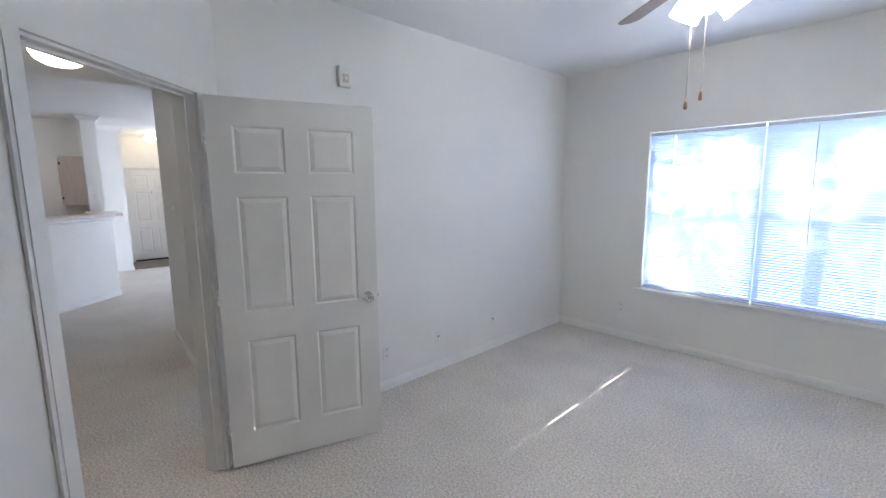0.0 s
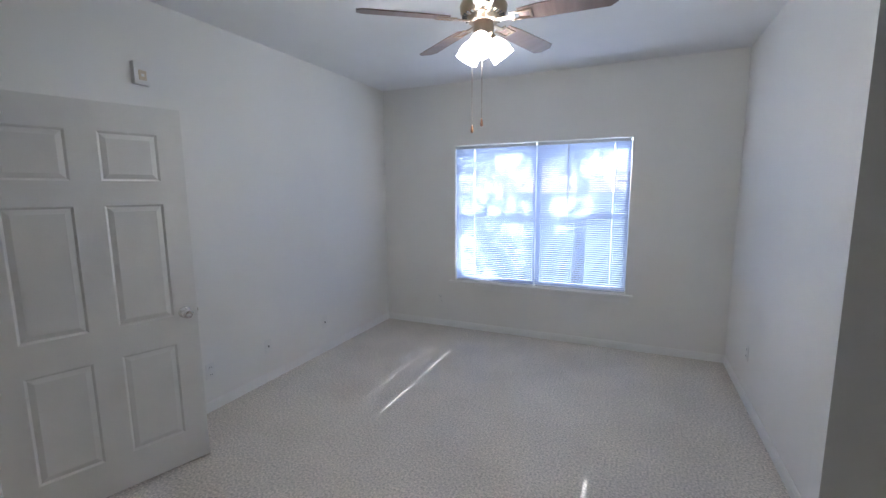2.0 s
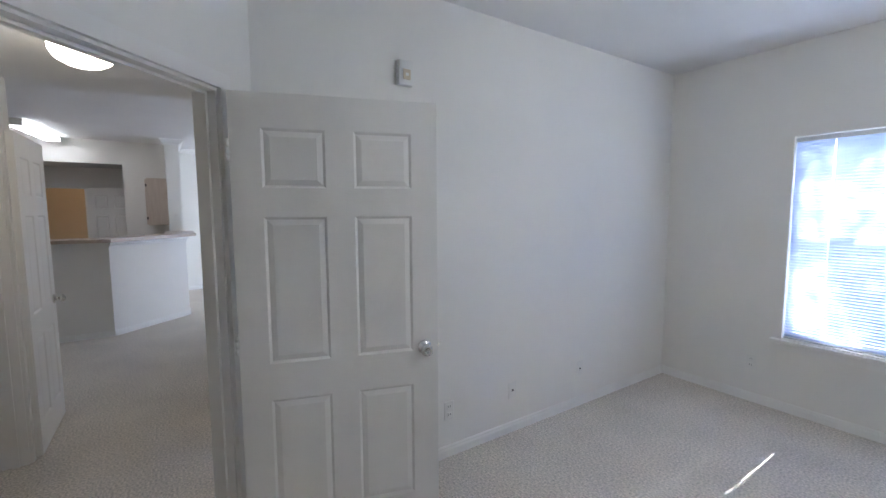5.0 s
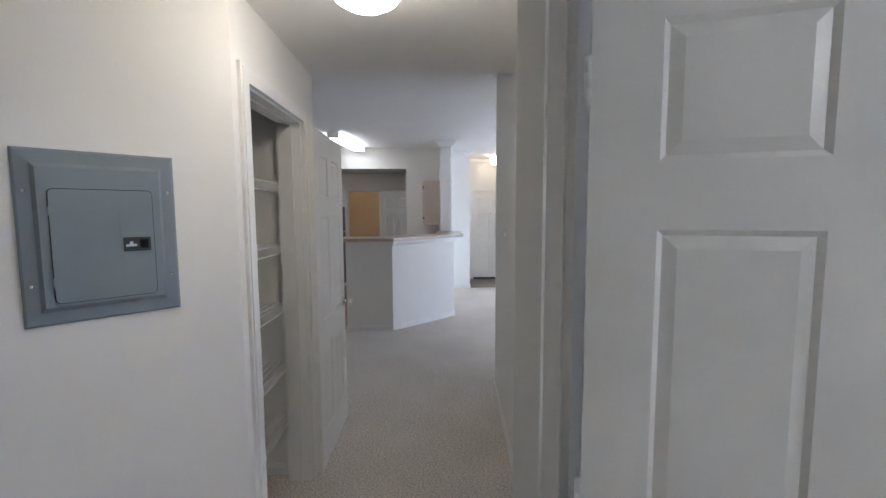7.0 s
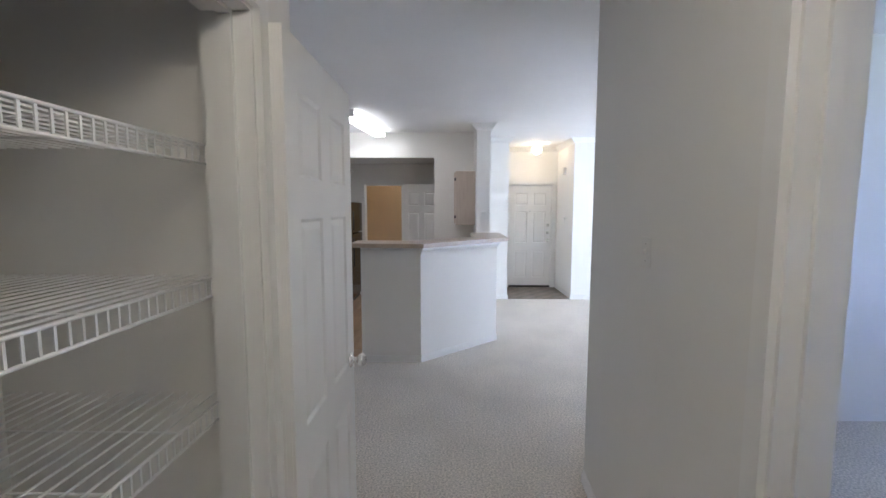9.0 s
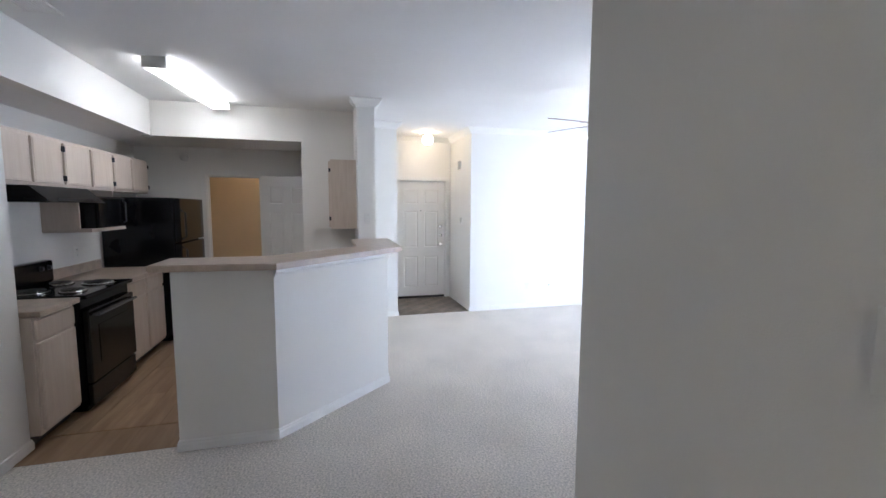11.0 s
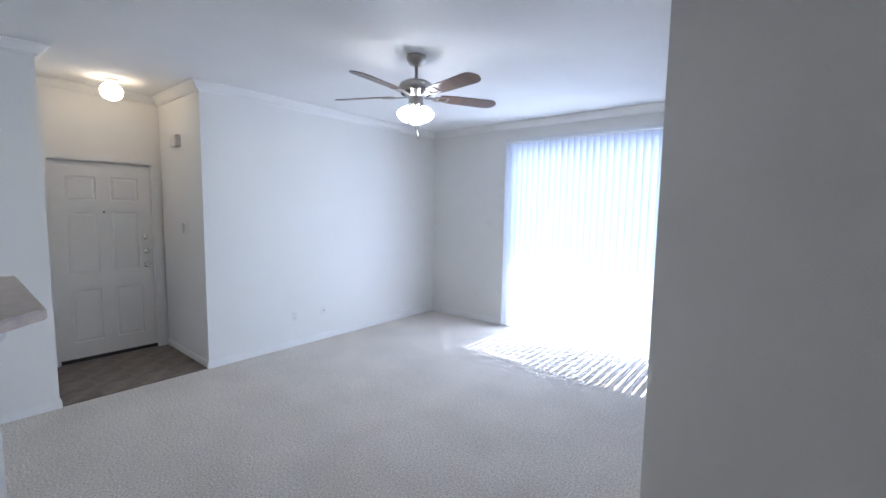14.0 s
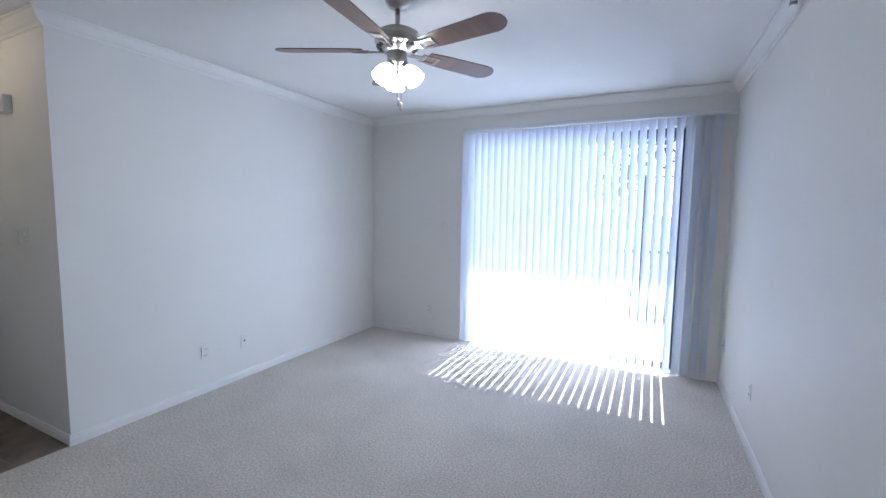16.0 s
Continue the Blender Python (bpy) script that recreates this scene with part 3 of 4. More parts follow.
def ceiling_fan(x, y, turn, metal, square, shades, chain, label, glass=FROST, drop=0.0, shade_turn=0, chains=((0.05, 0.32), (-0.02, 0.36))):
    f = thing("ceiling_fan", pose(x, y, 2.74, 0, 0, turn), label, "ceiling fan", "ceiling fans")
    part("canopy", lathe([(0, 0), (0.072, 0), (0.075, -0.012), (0.070, -0.035), (0.050, -0.062), (0.022, -0.072), (0, -0.072)]), metal, f)
    part("downrod", lathe([(0, -0.06), (0.013, -0.06), (0.013, -0.15 - drop), (0, -0.15 - drop)], 16), metal, f)
    z = -0.13 - drop
    part("motor_housing", lathe([(0, z), (0.04, z), (0.085, z - 0.012), (0.118, z - 0.03), (0.128, z - 0.05), (0.124, z - 0.085), (0.110, z - 0.098), (0.085, z - 0.104), (0.080, z - 0.128), (0, z - 0.128)], 36), metal, f)
    vents = bmesh.new()
    for i in range(24):
        a = 15 * i
        box(vents, 0.088, -0.003, z - 0.107, 0.116, 0.003, z - 0.0975, Matrix.Rotation(radians(a), 4, "Z"))
    part("vent_slots", vents, DARKSLOT, f, "dark cooling slots")
    bz = z - 0.118
    bm_b = mesh_of("blade", blade_mesh(square), BLADE)
    irons = bmesh.new()
    box(irons, 0.075, -0.014, -0.012, 0.17, 0.014, -0.005)
    for s in (-1, 1):
        box(irons, 0.15, -0.003, -0.011, 0.26, 0.007, -0.0045, Matrix.Translation((0, s * 0.030, 0)))
    box(irons, 0.15, -0.036, -0.011, 0.163, 0.036, -0.0045)
    box(irons, 0.25, -0.034, -0.011, 0.263, 0.036, -0.0045)
    iron_me = mesh_of("blade_iron", irons, metal)
    for i in range(5):
        tilt = pose(0, 0, bz, 0, 0, 72 * i) @ pose(0, 0, 0, -12, 0, 0)
        b = part("blade", bm_b, BLADE, f, m=tilt)
        part("blade_iron", iron_me, metal, b, "cast metal blade bracket")
    part("switch_housing", lathe([(0, z - 0.125), (0.050, z - 0.125), (0.056, z - 0.135), (0.056, z - 0.185), (0.045, z - 0.20), (0.030, z - 0.215), (0.028, z - 0.24), (0, z - 0.245)], 28), metal, f)
    sz = z - 0.205
    for i in range(shades):
        a = 360 / shades * i + shade_turn
        m = pose(0, 0, sz, 0, 0, a) @ pose(0.045, 0, 0, 0, -38, 0) @ pose(0, 0, 0, 180, 0, 0)
        arm = part("lamp_arm", lathe([(0, -0.03), (0.022, -0.03), (0.026, 0.0), (0.026, 0.02), (0, 0.02)], 18), metal, f, m=m)
        prof = [(0.027, 0.012), (0.040, 0.030), (0.055, 0.060), (0.062, 0.090), (0.060, 0.108), (0.064, 0.125), (0.061, 0.125), (0.057, 0.108), (0.058, 0.090), (0.050, 0.060), (0.034, 0.030), (0, 0.018)]
        part("shade", lathe(prof, 26), glass, f, "frosted glass tulip shade", m=m @ Matrix.Scale(1.0 if square else 0.85, 4))
    for k, (cx, ln) in enumerate(chains):
        top = z - 0.24
        beads = bmesh.new()
        cnt = int(ln / 0.006)
        if chain == "bead":
            for q in range(cnt):
                bmesh.ops.create_icosphere(beads, subdivisions=1, radius=0.0026, matrix=Matrix.Translation((cx, 0.012 * k, top - q * 0.006)))
        else:
            beads.free()
            beads = tube([(cx, 0, top), (cx, 0, top - ln)], 0.0025, 6)
        pc = part("pull_chain", beads, metal, f)
        part("pull_knob", lathe([(0, 0), (0.004, 0), (0.006, -0.012), (0.009, -0.03), (0.008, -0.042), (0, -0.046)], 14, Matrix.Translation((cx, 0.012 * k, top - ln))),
             KNOBWOOD if chain == "bead" else metal, pc)
    return f


ceiling_fan(-0.45, 2.27, 0, BRASS, True, 3, "bead", "antique brass ceiling fan with dark blades, lamps lit", shade_turn=-80, chains=((-0.008, 0.39), (-0.07, 0.42)))
ceiling_fan(-7.92, 3.08, -11, NICKEL, False, 3, "rod", "brushed nickel ceiling fan with brown blades, lamps lit", FROST_SOFT, drop=0.04, shade_turn=20, chains=((0.03, 0.16), (0.0, 0.13)))
ceiling_fan(-4.35, 3.0, 6.5, BRASS, True, 3, "bead", "ceiling fan of the second bedroom with dark blades", FROST_OFF, shade_turn=0)

# ---- light fittings ----
hl = thing("ceiling_light", pose(-2.82, 0.24, 2.372), "round lit glass dome on the hall ceiling", "ceiling light")
part("base", lathe([(0, 0), (0.105, 0), (0.108, -0.02), (0.095, -0.03), (0, -0.03)], 36), TRIM, hl)
part("dome", lathe([(0.09, -0.028), (0.112, -0.05), (0.124, -0.085), (0.12, -0.12), (0.10, -0.15), (0.065, -0.17), (0.025, -0.178), (0, -0.179)], 36), DOME, hl, "glowing opal glass dome")
gl = thing("globe_light", pose(-10.55, 1.80, 2.74), "round lit opal globe on the entry ceiling", "ceiling light")
part("base", lathe([(0, 0), (0.055, 0), (0.058, -0.02), (0.042, -0.035), (0, -0.035)], 28), TRIM, gl)
part("globe", lathe([(0.035, -0.034)] + [(0.088 * math.sin(a), -0.115 + 0.082 * math.cos(a)) for a in [0.45 + i * (math.pi - 0.45) / 12 for i in range(13)]], 28), GLOBE, gl, "glowing opal glass globe")
fx = thing("fluorescent_fixture", pose(-8.58, -0.93, 2.74, 0, 0, -6), "lit white fluorescent box light on the kitchen ceiling", "ceiling light")
part("housing", boxes((-0.72, -0.075, -0.028, 0.72, 0.075, 0)), PLASTIC, fx)
for s in (-1, 1):
    a, b = sorted((s * 0.705, s * 0.735))
    part("end_cap", soft_box(a, -0.09, -0.09, b, 0.09, 0.0, 0.006), PLASTIC, fx)
part("diffuser", prism([(-0.704, -0.085), (0.704, -0.085), (0.704, 0.085), (-0.704, 0.085)], -0.085, -0.03), TUBE, fx, "glowing prismatic diffuser")


# ---- wall plates ----
def wall_plate(name, p, normal, kind, label):
    """Plate on a wall: normal is the heading, in degrees, that it faces."""
    m = pose(*p, 0, 0, normal + 90)
    t = thing(name, m, label, name.replace("_", " "))
    part("plate", soft_box(-0.035, -0.006, -0.057, 0.035, 0.0, 0.057, 0.003), PLASTIC, t)
    if kind == "outlet":
        for dz in (-0.026, 0.026):
            part("socket", soft_box(-0.017, -0.009, dz - 0.015, 0.017, -0.005, dz + 0.015, 0.002), PLASTIC, t)
            part("slot", boxes((-0.009, -0.0098, dz - 0.004, -0.006, -0.0088, dz + 0.006), (0.006, -0.0098, dz - 0.004, 0.009, -0.0088, dz + 0.006)), DARKSLOT, t)
    elif kind == "switch":
        part("toggle", soft_box(-0.005, -0.018, -0.006, 0.005, -0.005, 0.012, 0.0015), PLASTIC, t)
        part("screw", boxes((-0.003, -0.0075, 0.030, 0.003, -0.006, 0.034), (-0.003, -0.0075, -0.034, 0.003, -0.006, -0.030)), NICKEL, t)
    elif kind == "jack":
        part("jack", lathe([(0, 0), (0.007, 0), (0.007, 0.006), (0, 0.006)], 12, pose(0, -0.005, 0, 90, 0, 0)), DARKSLOT, t)
    return t


wall_plate("outlet", (-2.41, 1.925, 0.30), 0, "outlet", "white duplex outlet beside the bedroom door")
wall_plate("jack_plate", (-2.41, 2.46, 0.30), 0, "jack", "white phone jack plate on the bedroom wall")
wall_plate("jack_plate", (-2.41, 3.176, 0.30), 0, "jack", "white cable plate on the bedroom wall")
wall_plate("outlet", (-1.686, 4.38, 0.325), -90, "outlet", "white duplex outlet below the bedroom window")
wall_plate("outlet", (1.16, 3.625, 0.37), 180, "outlet", "white duplex outlet on the bedroom wall")
wall_plate("outlet", (-9.96, 3.26, 0.35), 0, "outlet", "white duplex outlet on the living room wall")
wall_plate("jack_plate", (-9.96, 3.64, 0.35), 0, "jack", "white cable plate on the living room wall")
wall_plate("outlet", (-9.11, 5.655, 0.35), -90, "outlet", "white duplex outlet beside the patio blind")
wall_plate("light_switch", (-8.92, 5.655, 1.39), -90, "switch", "white toggle switch beside the patio blind")
wall_plate("outlet", (-5.968, 4.42, 0.40), 179, "outlet", "white duplex outlet on the living room wall")
wall_plate("jack_plate", (-5.987, 5.5, 0.40), 179, "jack", "white jack plate near the patio blind")
wall_plate("light_switch", (-4.285, 0.949, 1.398), -86.9, "switch", "white toggle switch at the end of the hall")
wall_plate("light_switch", (-8.75, 0.70, 1.45), 0, "switch", "white switch plate on the kitchen column")
wall_plate("light_switch", (-10.38, 2.32, 1.38), -90, "switch", "white switch plate beside the entry")
wall_plate("jack_plate", (-5.76, 3.533, 0.326), 0, "jack", "white cable plate in the second bedroom")
al = thing("alarm_sounder", pose(-2.41, 1.635, 2.29, 0, 0, 90), "small cream alarm sounder high on the bedroom wall", "alarm")
part("body", soft_box(-0.045, -0.035, -0.065, 0.045, 0.0, 0.065, 0.004), PLASTIC, al)
part("lens", soft_box(-0.020, -0.040, -0.038, 0.024, -0.034, 0.018, 0.003), material("alarm_cream", (0.62, 0.53, 0.38), 0.4), al)
part("core", boxes((-0.007, -0.042, -0.018, 0.010, -0.0395, -0.002)), PLASTIC, al)
ch = thing("door_chime", pose(-10.52, 2.32, 2.24, 0, 0, 0), "white slatted door chime box beside the entry", "door chime")
part("body", soft_box(-0.075, -0.05, -0.06, 0.075, 0.0, 0.06, 0.006), PLASTIC, ch)
for i in range(6):
    part("slat", boxes((-0.065, -0.054, -0.045 + i * 0.017, 0.065, -0.0495, -0.037 + i * 0.017)), PLASTIC, ch)
th = thing("thermostat", pose(-10.46, 2.32, 1.36, 0, 0, 0), "small white intercom box beside the entry switch", "intercom")
part("body", soft_box(-0.02, -0.022, -0.05, 0.02, 0.0, 0.05, 0.004), PLASTIC, th)


def sprinkler(m, label):
    sp = thing("sprinkler", m, label, "sprinkler", "sidewall sprinklers")
    part("escutcheon", lathe([(0, 0), (0.04, 0), (0.036, 0.012), (0.015, 0.014), (0, 0.014)], 20), PLASTIC, sp)
    part("head", lathe([(0, 0.012), (0.010, 0.012), (0.008, 0.04), (0.018, 0.045), (0, 0.047)], 12), NICKEL, sp)


sprinkler(pose(-5.735, 3.399, 2.632, 0, 90, 0), "white sidewall sprinkler head in the second bedroom")
sprinkler(pose(-5.985, 3.92, 2.685, 0, -90, 0), "white sprinkler head below the living room ceiling")

# electrical panel on the angled hall wall
pm, _ = along((-3.0, -0.27), (-1.38, -1.89))
ep = thing("electrical_panel", pm @ pose(0.39, 0, 1.489), "grey flush electrical breaker panel with a closed cover", "electrical panel")


def rounded_slab(x0, x1, z0, z1, y0, y1, r, seg=5):
    """Slab standing in the wall plane with rounded corners."""
    pts = []
    for cx, cz, a0 in ((x1 - r, z1 - r, 0), (x0 + r, z1 - r, 90), (x0 + r, z0 + r, 180), (x1 - r, z0 + r, 270)):
        pts += [(cx + r * math.cos(radians(a0 + 90 * k / seg)), cz + r * math.sin(radians(a0 + 90 * k / seg))) for k in range(seg + 1)]
    bm = prism(pts, y0, y1)
    for v in bm.verts:
        v.co = Vector((v.co.x, v.co.z, v.co.y))
    bmesh.ops.recalc_face_normals(bm, faces=bm.faces[:])
    return bm


bm = bmesh.new()
rings = [[bm.verts.new((x * w, y, z * h)) for x, z in ((-1, -1), (1, -1), (1, 1), (-1, 1))]
         for w, h, y in ((0.1875, 0.247, 0.001), (0.1875, 0.247, 0.008), (0.181, 0.240, 0.011), (0.152, 0.208, 0.013), (0.142, 0.196, 0.024))]
for a, b in zip(rings, rings[1:]):
    for i in range(4):
        bm.faces.new((a[i], a[(i + 1) % 4], b[(i + 1) % 4], b[i]))
bm.faces.new(rings[-1])
bmesh.ops.recalc_face_normals(bm, faces=bm.faces[:])
part("trim_cover", bm, PANELGREY, ep)
part("door_gap", rounded_slab(-0.1225, 0.1225, -0.1865, 0.1385, 0.0235, 0.0247, 0.014), BLACK2, ep, "dark gap round the cover door")
dr = part("door", rounded_slab(-0.120, 0.120, -0.184, 0.136, 0.0248, 0.030, 0.012), PANELGREY, ep)
part("fold_line", boxes((-0.0375, 0.0302, -0.180, -0.0345, 0.0312, 0.132)), PANELGREY, dr)
part("latch_plate", rounded_slab(-0.110, -0.040, -0.048, -0.005, 0.0302, 0.0325, 0.003), BLACK2, dr, "dark latch plate")
part("latch_slide", boxes((-0.074, 0.0326, -0.033, -0.046, 0.0345, -0.026), (-0.064, 0.0326, -0.026, -0.055, 0.037, -0.018)), CHROME, dr, "chrome latch slide")
part("latch_button", soft_box(-0.104, 0.0326, -0.040, -0.082, 0.036, -0.012, 0.002), BLACK, dr, "black latch button")
for z in (-0.125, 0.075):
    part("hinge", boxes((0.117, 0.0250, z - 0.012, 0.123, 0.0325, z + 0.012)), PANELGREY, dr)
for x in (-0.167, 0.167):
    for z in (-0.133, 0.132):
        part("screw", lathe([(0, 0), (0.006, 0), (0.005, 0.003), (0, 0.004)], 10, pose(x, 0.0118, z, -90, 0, 0)), CHROME, ep)

# pantry shelves
for z in (0.36, 0.69, 1.04, 1.375, 1.715):
    sh = thing("wire_shelf", pose(0, 0, z), "white ventilated wire shelf in the pantry", "shelf", "pantry shelves")
    x0, x1, y0, y1 = -3.846, -3.02, -1.045, -0.405
    bm = bmesh.new()
    for i in range(18):
        y = y0 + (y1 - y0) * i / 17
        box(bm, x0, y - 0.0022, 0.0, x1, y + 0.0022, 0.004)
    part("deck_wires", bm, WIRE, sh)
    for x in (x0 + 0.2, (x0 + x1) / 2, x1 - 0.2):
        part("cross_rod", tube([(x, y0, -0.003), (x, y1, -0.003)], 0.003, 6), WIRE, sh)
    for dz in (0.002, -0.045):
        part("lip_rod", tube([(x0, y1, dz), (x1, y1, dz)], 0.004, 6), WIRE, sh)
    bm = bmesh.new()
    for i in range(33):
        x = x0 + (x1 - x0) * i / 32
        box(bm, x - 0.0024, y1 - 0.0015, -0.045, x + 0.0024, y1 + 0.0015, 0.002)
    part("lip_wires", bm, WIRE, sh)
    part("bracket", boxes((x0 - 0.004, y1 - 0.012, -0.05, x0 + 0.004, y1 + 0.012, 0.01)), DARKSLOT, sh, "dark shelf end bracket")

# ---- patio door and vertical blind ----
pd = thing("window_2", pose(-7.455, 5.655, 0), "dark-framed sliding glass patio door", "patio door", kind="structure")
for x0, x1 in ((-1.094, -1.04), (-0.03, 0.03), (1.04, 1.094)):
    part("stile", boxes((x0, 0.07, 0.03, x1, 0.12, 2.39)), BRONZE, pd)
for z0, z1 in ((0.021, 0.09), (2.31, 2.398)):
    for a, b in ((-1.039, -0.031), (0.031, 1.039)):
        part("rail", boxes((a, 0.075, z0, b, 0.115, z1)), BRONZE, pd)
for a, b in ((-1.039, -0.031), (0.031, 1.039)):
    g = part("pane", boxes((a, 0.093, 0.091, b, 0.097, 2.309)), GLASS, pd)
    g.visible_shadow = False
vb = thing("vertical_blind", pose(0, 5.60, 0), "white vertical blind, vanes half turned, over the patio door", "blind")
part("headrail", soft_box(-8.64, -0.025, 2.475, -6.06, 0.025, 2.515, 0.003), VINYL, vb)
part("end_clip", boxes((-6.06, -0.02, 2.47, -5.985, 0.05, 2.50)), VINYL, vb)
bm = bmesh.new()
prof = [(0.0445 * q / 3, 0.006 * (1 - (q / 3) ** 2)) for q in range(-3, 4)]
rows = [[bm.verts.new((x, y, z)) for x, y in prof] for z in (0.03, 2.465)]
for i in range(6):
    f = bm.faces.new((rows[0][i], rows[0][i + 1], rows[1][i + 1], rows[1][i]))
    f.smooth = True
vane = mesh_of("vane", bm, VANE)
NV = 33
for i in range(NV):
    part("vane", vane, VANE, vb, m=pose(-8.60 + i * (2.47 / (NV - 1)), 0, 0, 0, 0, 44))
part("control_wand", tube([(-6.02, -0.03, 2.45), (-6.02, -0.035, 0.35)], 0.006, 8), VINYL, vb)
rl = thing("patio_railing", pose(-7.6, 7.75, -0.03), "dark metal railing along the patio", "railing")
part("top_rail", boxes((-2.1, -0.02, 1.04, 2.0, 0.02, 1.08)), BRONZE, rl)
part("bottom_rail", boxes((-2.1, -0.015, 0.08, 2.0, 0.015, 0.11)), BRONZE, rl)
for i in range(5):
    part("post", boxes((-2.1 + i * 1.02, -0.02, 0.0, -2.06 + i * 1.02, 0.02, 1.04)), BRONZE, rl)

# ---- breakfast bar ----
outer = [(-6.90, -0.67), (-6.90, -0.07), (-7.66, 0.775), (-8.745, 0.775)]
inner = [(-8.745, 0.655), (-7.715, 0.655), (-7.02, -0.115), (-7.02, -0.67)]
bar = thing("breakfast_bar", pose(0, 0, 0), "white angled half wall carrying a breakfast bar", "bar", kind="structure")
part("half_wall", prism(outer + inner, 0, 1.175), PAINT, bar)
sweep("baseboard_bar", [(-8.74, 0.775), (-7.66, 0.775), (-6.90, -0.07), (-6.90, -0.67), (-7.02, -0.67)], BASE, TRIM, "white painted baseboard round the bar", "baseboard")
ct = thing("bar_top", pose(0, 0, 0), "beige laminate bar counter with a pale edge", "counter")
top_out = [(-6.80, -0.76), (-6.74, -0.03), (-7.70, 0.915), (-8.74, 0.93)]
top_in = [(-8.74, 0.52), (-7.80, 0.52), (-7.20, -0.15), (-7.20, -0.76)]
tb = prism(top_out + top_in, 1.180, 1.222)
bmesh.ops.bevel(tb, geom=[e for e in tb.edges if abs(e.verts[0].co.z - e.verts[1].co.z) < 1e-5], offset=0.006, segments=2, affect="EDGES")
part("slab", tb, LAMINATE, ct)
part("edge_trim", sweep("tmp", [(-8.74, 0.775), (-7.66, 0.775), (-6.90, -0.07)], [(0.0, 1.115), (0.012, 1.115), (0.016, 1.135), (0.028, 1.145), (0.030, 1.168), (0.05, 1.1795), (0, 1.1795)], TRIM, "", "").data, TRIM, ct, "white moulding under the counter")
bpy.data.objects.remove(bpy.data.objects["tmp"])

# ---- kitchen ----
def cabinet_door(parent, x0, x1, z0, z1, y, hinge=None):
    d = part("door", soft_box(x0, y - 0.0, z0, x1, y + 0.018, z1, 0.003), CABINET, parent)
    e = 0.05
    part("raised_panel", soft_box(x0 + 0.012, y + 0.0182, z0 + 0.012, x1 - 0.012, y + 0.022, z1 - 0.012, 0.003), CABINET, d)
    if hinge is not None:
        for z in (z0 + 0.05, z1 - 0.05):
            part("hinge", boxes((hinge - 0.006, y + 0.004, z - 0.022, hinge + 0.006, y + 0.026, z + 0.022)), BRONZE, d, "dark exposed hinge")
    return d


def base_unit(x0, x1, doors, label):
    c = thing("base_cabinet", pose(0, 0, 0), label, "cabinet", "kitchen base cabinets")
    part("carcass", boxes((x0, -2.128, 0.09, x1, -1.54, 0.868)), CABINET, c)
    part("toe_kick", boxes((x0, -2.1, 0.008, x1, -1.61, 0.089)), BLACK2, c)
    w = (x1 - x0) / doors
    for i in range(doors):
        a, b = x0 + i * w + 0.02, x0 + (i + 1) * w - 0.02
        part("drawer_front", soft_box(a, -1.5395, 0.72, b, -1.522, 0.845, 0.003), CABINET, c)
        cabinet_door(c, a, b, 0.12, 0.695, -1.5395)
    return c


base_unit(-7.60, -7.152, 1, "pickled oak base cabinet with one door and drawer")
base_unit(-9.30, -8.38, 2, "pickled oak base cabinet with two doors and drawers")
for x0, x1, lab in ((-7.60, -7.152, "beige laminate worktop beside the stove"), (-9.31, -8.378, "beige laminate worktop between stove and fridge")):
    w = thing("worktop", pose(0, 0, 0), lab, "worktop")
    part("slab", soft_box(x0, -2.128, 0.87, x1, -1.49, 0.908, 0.005), LAMINATE, w)
    part("backsplash", soft_box(x0, -2.128, 0.9085, x1, -2.108, 1.005, 0.003), LAMINATE, w)

stv = thing("stove", pose(-7.99, -1.80, 0), "black electric coil range with a raised control back", "stove")
part("body", boxes((-0.378, -0.31, 0.03, 0.378, 0.30, 0.885)), BLACK, stv)
part("oven_door", soft_box(-0.37, 0.301, 0.24, 0.37, 0.345, 0.80, 0.008), BLACK, stv)
part("oven_window", boxes((-0.24, 0.3455, 0.36, 0.24, 0.348, 0.66)), BLACK, stv)
part("oven_handle", tube([(-0.32, 0.348, 0.755), (-0.32, 0.385, 0.755), (0.32, 0.385, 0.755), (0.32, 0.348, 0.755)], 0.011, 8), BLACK2, stv)
part("drawer", soft_box(-0.37, 0.301, 0.06, 0.37, 0.335, 0.225, 0.008), BLACK, stv)
part("cooktop", soft_box(-0.385, -0.31, 0.886, 0.385, 0.345, 0.918, 0.008), BLACK, stv)
part("backguard", soft_box(-0.38, -0.32, 0.919, 0.38, -0.24, 1.11, 0.02), BLACK, stv)
for x in (-0.3, -0.2, 0.2, 0.3):
    part("dial", lathe([(0, 0), (0.02, 0), (0.018, 0.02), (0, 0.022)], 16, pose(x, -0.24, 1.05, -90, 0, 0)), BLACK2, stv)
for x, y, r in ((-0.19, 0.17, 0.10), (0.19, 0.17, 0.075), (-0.19, -0.1, 0.075), (0.19, -0.1, 0.10)):
    part("drip_pan", lathe([(r * 0.3, 0.9185), (r * 1.05, 0.922), (r * 1.15, 0.926), (r * 1.15, 0.919), (r * 0.3, 0.9182)], 28, Matrix.Translation((x, y, 0))), CHROME, stv, "chrome drip pan")
    part("coil", tube([(x + (0.02 + (r - 0.02) * k / 60) * math.cos(k * 0.42), y + (0.02 + (r - 0.02) * k / 60) * math.sin(k * 0.42), 0.934) for k in range(61)], 0.005, 6), BLACK2, stv)

